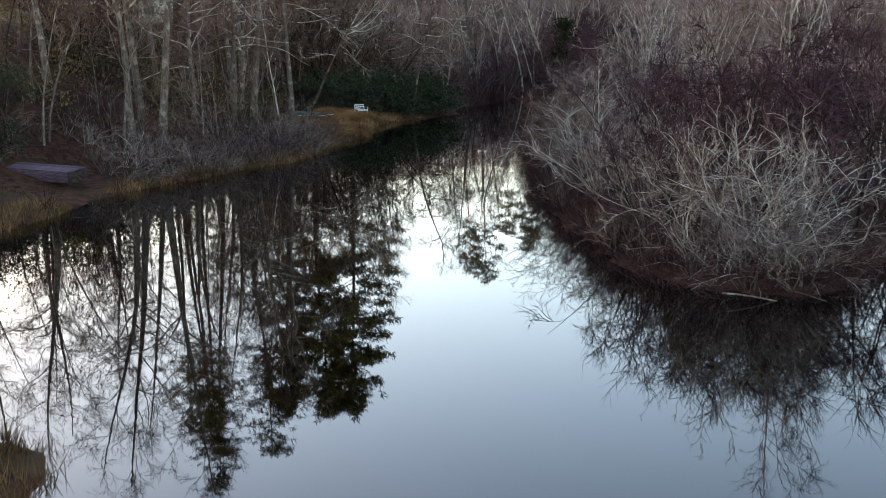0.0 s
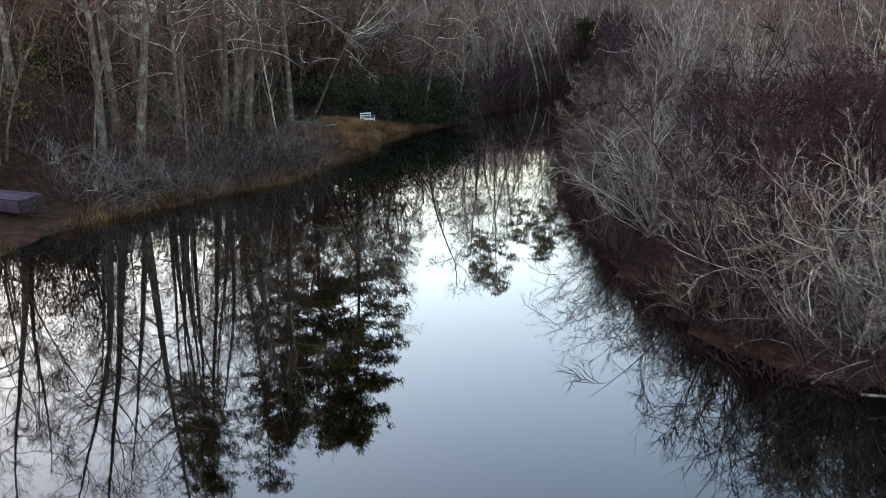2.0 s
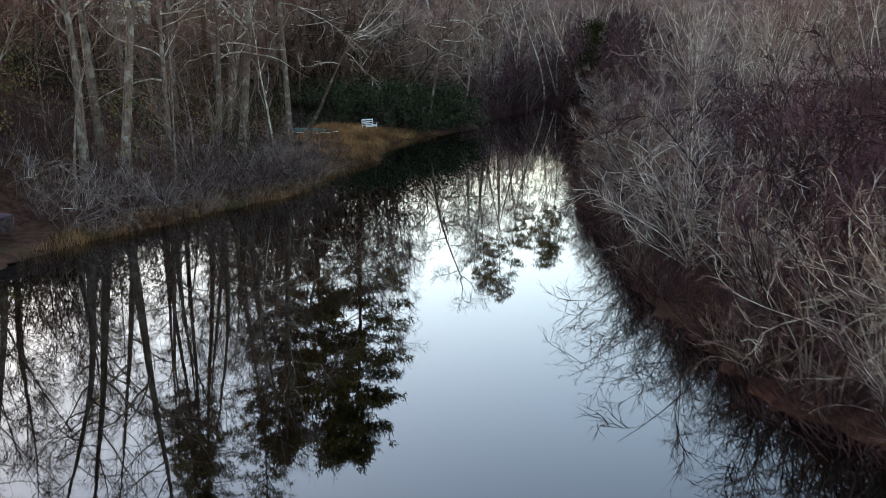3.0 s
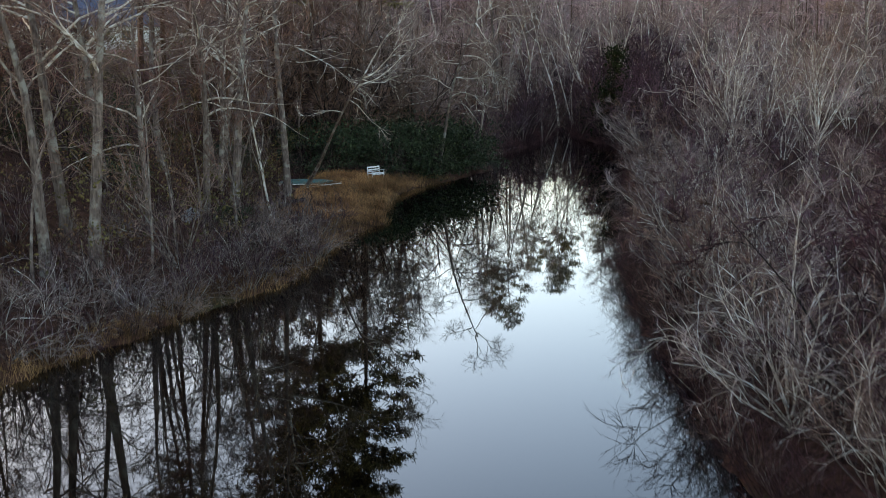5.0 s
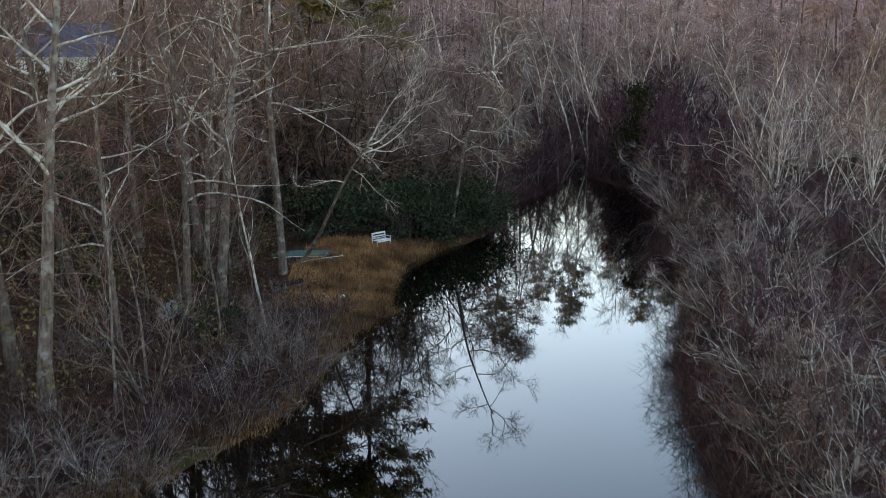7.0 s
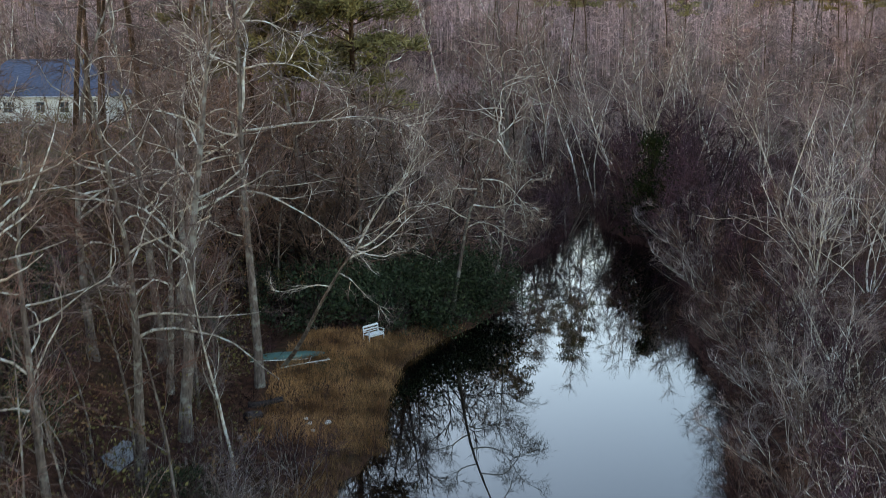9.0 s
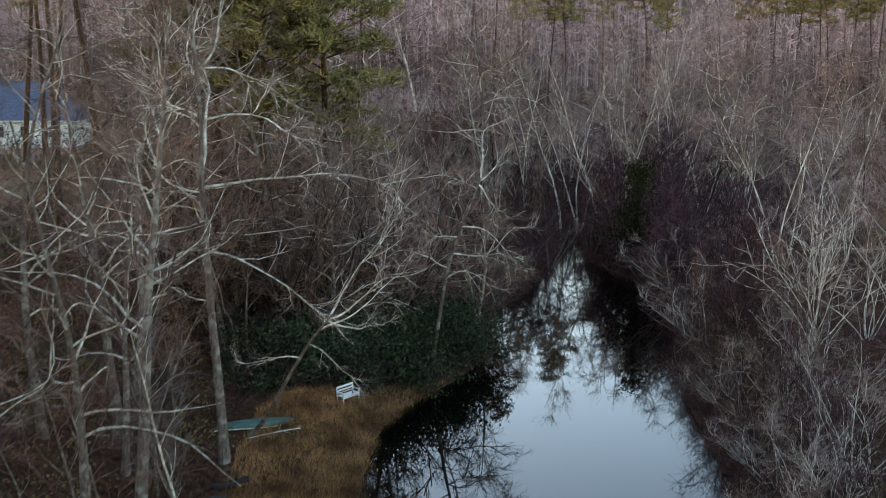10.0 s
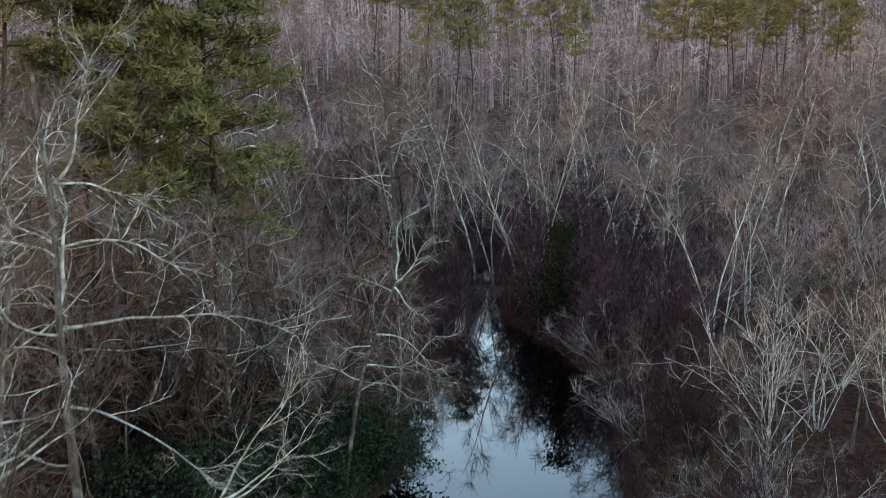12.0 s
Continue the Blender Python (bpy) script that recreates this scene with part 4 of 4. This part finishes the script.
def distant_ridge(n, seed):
    """Treetops on the ridge that closes the view: trunks with upswept sprays, their colour paled for haze."""
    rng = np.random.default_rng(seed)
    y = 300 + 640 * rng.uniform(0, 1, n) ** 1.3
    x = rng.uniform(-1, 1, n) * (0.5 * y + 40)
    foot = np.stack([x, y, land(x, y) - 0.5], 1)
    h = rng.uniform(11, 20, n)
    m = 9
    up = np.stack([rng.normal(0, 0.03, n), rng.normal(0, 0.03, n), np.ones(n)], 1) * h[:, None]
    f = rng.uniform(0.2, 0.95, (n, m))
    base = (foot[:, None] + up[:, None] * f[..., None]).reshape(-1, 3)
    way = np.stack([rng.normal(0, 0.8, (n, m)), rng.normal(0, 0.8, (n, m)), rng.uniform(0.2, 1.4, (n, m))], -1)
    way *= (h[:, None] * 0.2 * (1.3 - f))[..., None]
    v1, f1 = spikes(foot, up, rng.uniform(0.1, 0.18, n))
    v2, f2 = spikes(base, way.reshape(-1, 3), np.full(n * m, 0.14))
    ob = new("distant_ridge_trees", joined("distant_ridge_trees", [(v1, f1, HAZED_TWIG), (v2, f2, HAZED_TWIG)], False))
    return tagged(ob, "grey-brown treetops on the distant ridge, haze put in as paler twig colour", "woods", kind="stuff")


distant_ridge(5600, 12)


def leafy_understory(name, label, mat, n, area, heights, size, seed):
    """Low leafy growth in loose clumps under the bare trees."""
    rng = np.random.default_rng(seed)
    x, y = rng.uniform(area[0], area[1], n), rng.uniform(area[2], area[3], n)
    keep = (shore(x, y) > 4) & in_view(x, y) & ~((x > -14.5) & (x < -6) & (y > 90) & (y < 109)) & ~((x > -25) & (x < -18) & (y > 50) & (y < 62))
    x, y = x[keep], y[keep]
    z = land(x, y) + rng.uniform(*heights, len(x)) * rng.uniform(0.3, 1, len(x))
    m = 46
    c = np.repeat(np.stack([x, y, z], 1), m, 0) + rng.normal(0, 1, (len(x) * m, 3)) * np.array([0.75, 0.75, 0.45]) * np.repeat(rng.uniform(0.5, 1.3, len(x)), m)[:, None]
    c[:, 2] = np.maximum(c[:, 2], land(c[:, 0], c[:, 1]) + 0.04)
    w = rng.normal(0, 1, c.shape) + np.array([0, 0, 0.3])
    v, f = leaf_quads(c, w / np.linalg.norm(w, axis=1, keepdims=True), rng.uniform(0.6, 1.3, len(c)) * size, rng)
    ob = new(name, mesh_of(name, v, f, mat, False))
    return tagged(ob, label, "undergrowth", kind="stuff")


leafy_understory("olive_undergrowth", "low olive-green leafy growth under bare trees", LEAVES_OLIVE, 1700, (-66, -9, 66, 190), (0.2, 5.0), 0.19, 21)
leafy_understory("withered_foliage", "withered tan leaves clinging to low branches", LEAVES_DEAD, 520, (-60, -9, 66, 185), (0.6, 5.0), 0.18, 22)


# ---- things people left on the bank ----
def box(bm, size, m=None, bevel=0.0):
    made = bmesh.ops.create_cube(bm, size=1.0, matrix=(m or Matrix.Identity(4)) @ Matrix.Diagonal((*size, 1)))
    if bevel:
        edges = list({e for v in made["verts"] for e in v.link_edges})
        bmesh.ops.bevel(bm, geom=edges, offset=bevel, segments=1, affect="EDGES")


def box_part(name, parent, size, m, mat, bevel=0.008, label=""):
    bm = bmesh.new()
    box(bm, size, None, bevel)
    me = bpy.data.meshes.new(name)
    bm.to_mesh(me)
    bm.free()
    me.materials.append(mat)
    return part(name, me, parent, label, m)


WHITE_PAINT = material("weathered_white_paint", (0.302, 0.291, 0.273), (0.432, 0.419, 0.399), 6, rough=0.6, bump=0.1, spot=(0.288, 0.27, 0.238), spot_scale=5, spot_at=0.66, vary=0.05, gloss=0.4)
OLD_WOOD = material("weathered_boards", (0.03432, 0.02078, 0.02688), (0.09504, 0.06082, 0.07548), 5, stretch=(0.4, 6, 6), vary=0.3)
BOAT_GREEN = material("faded_green_hull", (0.003, 0.03, 0.022), (0.008, 0.052, 0.04), 3, rough=0.6, bump=0.05, spot=(0.02, 0.07, 0.055), spot_scale=2.5, spot_at=0.62, vary=0, gloss=0.4)
BOAT_EDGE = material("pale_gunwale", (0.35, 0.33, 0.29), (0.55, 0.52, 0.47), 6, vary=0)
STONE = material("pale_stone", (0.3, 0.27, 0.24), (0.55, 0.5, 0.45), 6, bump=0.5, vary=0.15)
CHAR_AND_SHADE = material("rotten_and_shaded_wood", (0.01, 0.0081, 0.0081), (0.035, 0.02475, 0.0225), 6, bump=0.5, vary=0.2)
SHEET = material("dull_galvanised_sheet", (0.055, 0.06, 0.0585), (0.11, 0.11, 0.104), 2, rough=0.5, bump=0.1, spot=(0.11, 0.065, 0.036), spot_scale=1.6, spot_at=0.62, vary=0, gloss=0.4)
WALL_WHITE = material("white_lap_siding", (0.42, 0.41, 0.37), (0.52, 0.51, 0.46), 1.5, rough=0.7, bump=0, vary=0)
ROOF_BLUE = material("blue_grey_shingles", (0.03, 0.038, 0.055), (0.065, 0.075, 0.105), 3, rough=0.9, stretch=(1, 3, 3), vary=0)
BRICK = material("brick_footing", (0.2, 0.09, 0.06), (0.32, 0.16, 0.11), 5, vary=0)
GLASS = material("window_glass", (0.02, 0.025, 0.03), (0.035, 0.04, 0.045), 1, rough=0.05, bump=0, vary=0, gloss=0.4)


def garden_bench(x, y, turn):
    root = thing("garden_bench", "white painted slatted garden bench on the grassy bank", "bench", place=pose(x, y, ground_z(x, y) - 0.02, 0, 0, turn))
    w = 1.35
    for k in range(5):
        box_part("seat_slat", root, (w, 0.085, 0.025), pose(0, -0.24 + 0.105 * k, 0.44, 0, 0, 0), WHITE_PAINT)
    for s in (-1, 1):
        box_part("front_leg", root, (0.06, 0.06, 0.64), pose(s * (w / 2 - 0.03), -0.27, 0.32), WHITE_PAINT)
        box_part("back_leg", root, (0.06, 0.06, 0.92), pose(s * (w / 2 - 0.03), 0.25, 0.46, -5), WHITE_PAINT)
        box_part("armrest", root, (0.08, 0.6, 0.03), pose(s * (w / 2 - 0.03), -0.03, 0.655), WHITE_PAINT)
    for z, h in ((0.9, 0.12), (0.7, 0.1), (0.55, 0.05)):
        box_part("back_rail", root, (w, 0.03, h), pose(0, 0.25 + 0.06 * (z - 0.5), z, -5), WHITE_PAINT)
    box_part("front_rail", root, (w, 0.03, 0.12), pose(0, -0.27, 0.36), WHITE_PAINT)
    return root


def canoe(x, y, turn, length=4.9):
    """Lying keel up on the ground."""
    root = thing("canoe", "overturned faded green canoe lying on leaf litter", "canoe", place=pose(x, y, ground_z(x, y) + 0.05, 0, 4, turn))
    n, m = 20, 9
    verts, faces = [], []
    for i in range(n + 1):
        u = i / n * 2 - 1
        half = 0.43 * (1 - abs(u) ** 2.4) + 0.012
        depth = 0.36 - 0.14 * abs(u) ** 4
        for j in range(m):
            q = math.pi * j / (m - 1)
            verts.append((u * length / 2, half * math.cos(q), depth * math.sin(q) ** 0.7 - 0.12 * abs(u) ** 4 + 0.02))
    for i in range(n):
        for j in range(m - 1):
            a = i * m + j
            faces.append((a, a + 1, a + m + 1, a + m))
    hull = part("hull", mesh_of("hull", verts, faces, BOAT_GREEN), root)
    for s in (-1, 1):
        pts = np.array([(u * length / 2, s * (0.43 * (1 - abs(u) ** 2.4) + 0.02), 0.02 - 0.12 * abs(u) ** 4) for u in np.linspace(-1, 1, 17)])
        v, f = tubes([(pts, np.full(17, 0.022))], 6)
        part("gunwale", mesh_of("gunwale", v, f, BOAT_EDGE), root, "pale worn gunwale")
    v, f = tubes([(np.array([(u * length / 2, 0, 0.38 - 0.26 * abs(u) ** 4) for u in np.linspace(-0.97, 0.97, 15)]), np.full(15, 0.016))], 5)
    part("keel", mesh_of("keel", v, f, BOAT_GREEN), root)
    return root


def dock_section(x, y, turn, tip):
    """A long low plank crib with boarded sides and top."""
    root = thing("wooden_dock_section", "weathered grey plank dock section lying on the bank", "dock", place=pose(x, y, ground_z(x, y) - 0.1, tip[0], tip[1], turn))
    L, W = 5.3, 1.4
    for k in range(6):
        box_part("plank", root, (L - 0.05 * (k % 2), 0.215, 0.04), pose(0.02 * (k % 3), -W / 2 + 0.12 + 0.232 * k, 0.64, 0.8 * (k % 3 - 1)), OLD_WOOD)
    for s in (-1, 1):
        for k in range(3):
            box_part("side_board", root, (L - 0.08, 0.045, 0.19), pose(0.015 * k, s * (W / 2 - 0.02 + 0.035 * k), 0.12 + 0.2 * k, -s * 8), OLD_WOOD)
        # the end's shade is put into its colour: darker wood than the planks
        box_part("end_board", root, (0.06, W - 0.1, 0.58), pose(s * (L / 2 + 0.01), 0, 0.33), CHAR_AND_SHADE)
    for k in range(3):
        box_part("joist", root, (0.07, W - 0.2, 0.12), pose(-1.8 + 1.8 * k, 0, 0.55), CHAR_AND_SHADE)
    return root


def stone(x, y, size, seed):
    rng = np.random.default_rng(seed)
    bm = bmesh.new()
    bmesh.ops.create_icosphere(bm, subdivisions=2, radius=1.0)
    for v in bm.verts:
        v.co *= 1 + 0.16 * math.sin(3 * v.co.x + seed) * math.cos(4 * v.co.y) + rng.normal(0, 0.05)
        v.co = Vector((v.co.x * size[0], v.co.y * size[1], v.co.z * size[2]))
    me = bpy.data.meshes.new("stone")
    bm.to_mesh(me)
    bm.free()
    me.materials.append(STONE)
    ob = new("stone", me)
    ob.matrix_basis = pose(x, y, ground_z(x, y) + size[2] * 0.5, 0, 0, seed * 40)
    return tagged(ob, "pale weathered stone lying in dead grass", "stone", "stones on the bank")


def log(x, y, length, radius, turn, mat, label, name="fallen_log", seed=1, lift=0.0, pitch=0.0):
    rng = np.random.default_rng(seed)
    line = stem(rng, (-length / 2, 0, radius * 0.8), (1, 0, 0), length, radius, radius * 0.65, 7, 0.06, 0)
    stubs = []
    for _ in range(4):
        p, d, r = on_line(line, rng.uniform(0.3, 0.95))
        stubs.append(stem(rng, p, fork(rng, d, 0.9) + np.array([0, 0, 0.4]), length * rng.uniform(0.08, 0.2), r * 0.5, r * 0.2, 3, 0.15, 0))
    v, f = tubes([line, *stubs], 7)
    f.append(tuple(range(6, -1, -1)))
    f.append(tuple(range(7 * 7, 8 * 7)))
    ob = new(name, mesh_of(name, v, f, mat))
    ob.matrix_basis = pose(x, y, ground_z(x, y) + lift, 0, pitch, turn)
    return tagged(ob, label, "log")


def roof_sheet(x, y, turn, tip):
    verts, faces, n = [], [], 36
    for top in (0, 1):
        for i in range(n + 1):
            for j in (0, 1):
                verts.append((-0.75 + 1.5 * i / n, -1.3 + 2.6 * j, 0.02 * math.sin(i * 1.57) + 0.006 * top))
    for i in range(n):
        a, b = 2 * i, 2 * (n + 1) + 2 * i
        faces += [(a, a + 1, a + 3, a + 2), (b, b + 2, b + 3, b + 1)]
    ob = new("metal_sheet", mesh_of("metal_sheet", verts, faces, SHEET))
    ob.matrix_basis = pose(x, y, ground_z(x, y) + 0.3, tip[0], tip[1], turn)
    return tagged(ob, "dull grey corrugated metal sheet lying on the slope", "metal sheet")


def house(x, y, turn, base):
    """Single-storey house: brick footing, white siding, blue-grey hipped roof with its eaves towards the pond."""
    L, D, H, R = 17.0, 9.0, 3.2, 4.1
    root = thing("house", "white single-storey house with blue-grey shingle roof behind the trees", "house", place=pose(x, y, base, 0, 0, turn))
    box_part("footing", root, (L - 0.06, D - 0.06, 2.4), pose(0, 0, -0.7), BRICK, 0.01, "brick footing")
    win = [(-6.2, 1.0), (-3.2, 1.0), (0.6, 1.0), (3.4, 1.0), (6.3, 1.7)]
    z0, zt = 1.7, 2.95
    # front wall in boards, with the window openings left free
    edges = [-L / 2]
    for c, w in win:
        edges += [c - w / 2, c + w / 2]
    edges.append(L / 2)
    for k in range(16):
        za = 0.5 + k * 0.2
        zc = za + 0.1
        spans = [(edges[0], edges[-1])] if zc < z0 or zc > zt else [(edges[i], edges[i + 1]) for i in range(0, len(edges), 2)]
        for a, b in spans:
            box_part("siding_board", root, (b - a, 0.05, 0.215), pose((a + b) / 2, -D / 2, zc, -5), WALL_WHITE, 0)
    for s in (-1, 1):
        box_part("end_wall", root, (0.15, D - 0.1, H), pose(s * (L / 2 - 0.08), 0, 0.5 + H / 2), WALL_WHITE, 0)
    box_part("back_wall", root, (L - 0.4, 0.15, H), pose(0, D / 2 - 0.1, 0.5 + H / 2), WALL_WHITE, 0)
    ex, ey, ez, half = L / 2 + 0.4, D / 2 + 0.4, 0.5 + H - 0.12, L / 2 - D / 2 + 0.6
    verts = [(-ex, -ey, ez), (ex, -ey, ez), (ex, ey, ez), (-ex, ey, ez), (-half, 0, ez + R), (half, 0, ez + R)]
    verts += [(x, y, z - 0.14) for x, y, z in verts[:4]]
    part("roof", mesh_of("roof", verts, [(0, 1, 5, 4), (1, 2, 5), (2, 3, 4, 5), (3, 0, 4), (1, 0, 6, 7), (2, 1, 7, 8), (3, 2, 8, 9), (0, 3, 9, 6), (6, 9, 8, 7)], ROOF_BLUE, False), root, "blue-grey hipped shingle roof")
    ridge = tubes([(np.array([(-half, 0, ez + R), (0, 0, ez + R + 0.005), (half, 0, ez + R)]), np.full(3, 0.09))], 6)
    part("ridge_cap", mesh_of("ridge_cap", *ridge, ROOF_BLUE), root)
    for s in (-1, 1):
        box_part("gutter", root, (2 * ex, 0.12, 0.13), pose(0, s * (ey + 0.05), ez - 0.07), WHITE_PAINT, 0.02, "white gutter")
    for c, w in win:
        frame_ob = box_part("window", root, (w + 0.16, 0.05, zt - z0 + 0.16), pose(c, -D / 2 + 0.03, (z0 + zt) / 2), GLASS, 0)
        for s in (-1, 1):
            box_part("window_trim", frame_ob, (0.1, 0.06, zt - z0 + 0.2), pose(s * (w / 2 + 0.02), -0.05, 0), WHITE_PAINT, 0)
            box_part("window_trim", frame_ob, (w + 0.02, 0.06, 0.1), pose(0, -0.05, s * ((zt - z0) / 2 + 0.02)), WHITE_PAINT, 0)
        for k in range(1, 2 if w < 1.5 else 3):
            box_part("glazing_bar", frame_ob, (0.05, 0.04, zt - z0), pose(-w / 2 + w * k / (2 if w < 1.5 else 3), -0.05, 0), WHITE_PAINT, 0)
        box_part("glazing_bar", frame_ob, (w, 0.04, 0.05), pose(0, -0.055, 0), WHITE_PAINT, 0)
    return root


garden_bench(-8.3, 107.3, 48)
canoe(-13.0, 102.9, 24)
dock_section(-22.4, 58.6, -27, (6, 0))
stone(-9.7, 93.4, (0.2, 0.14, 0.13), 1), stone(-10.6, 93.2, (0.16, 0.13, 0.1), 2), stone(-10.3, 92.2, (0.15, 0.1, 0.08), 3), stone(-10.9, 94.0, (0.12, 0.1, 0.08), 4)
log(-13.2, 95.4, 1.9, 0.22, 10, CHAR_AND_SHADE, "short dark rotten log by the clearing", seed=2)
log(-13.6, 93.6, 0.9, 0.3, 60, CHAR_AND_SHADE, "blackened stump piece in the leaf litter", "log_piece", seed=3)
log(-12.0, 101.7, 3.0, 0.035, 24, BARK_PALE, "pale bare branch lying beside the canoe", "fallen_branch", seed=4)
roof_sheet(-18.5, 87.0, -25, (12, 6))
house(-51.3, 169.5, 0, 10.4)
log(10.8, 33.1, 3.6, 0.035, 4, BARK_GREY, "grey dead bough lying over the water's edge", "fallen_branch", seed=7, lift=0.4, pitch=4)
log(12.8, 33.3, 2.6, 0.03, -14, BARK_GREY, "grey dead bough lying over the water's edge", "fallen_branch", seed=8, lift=0.35, pitch=6)
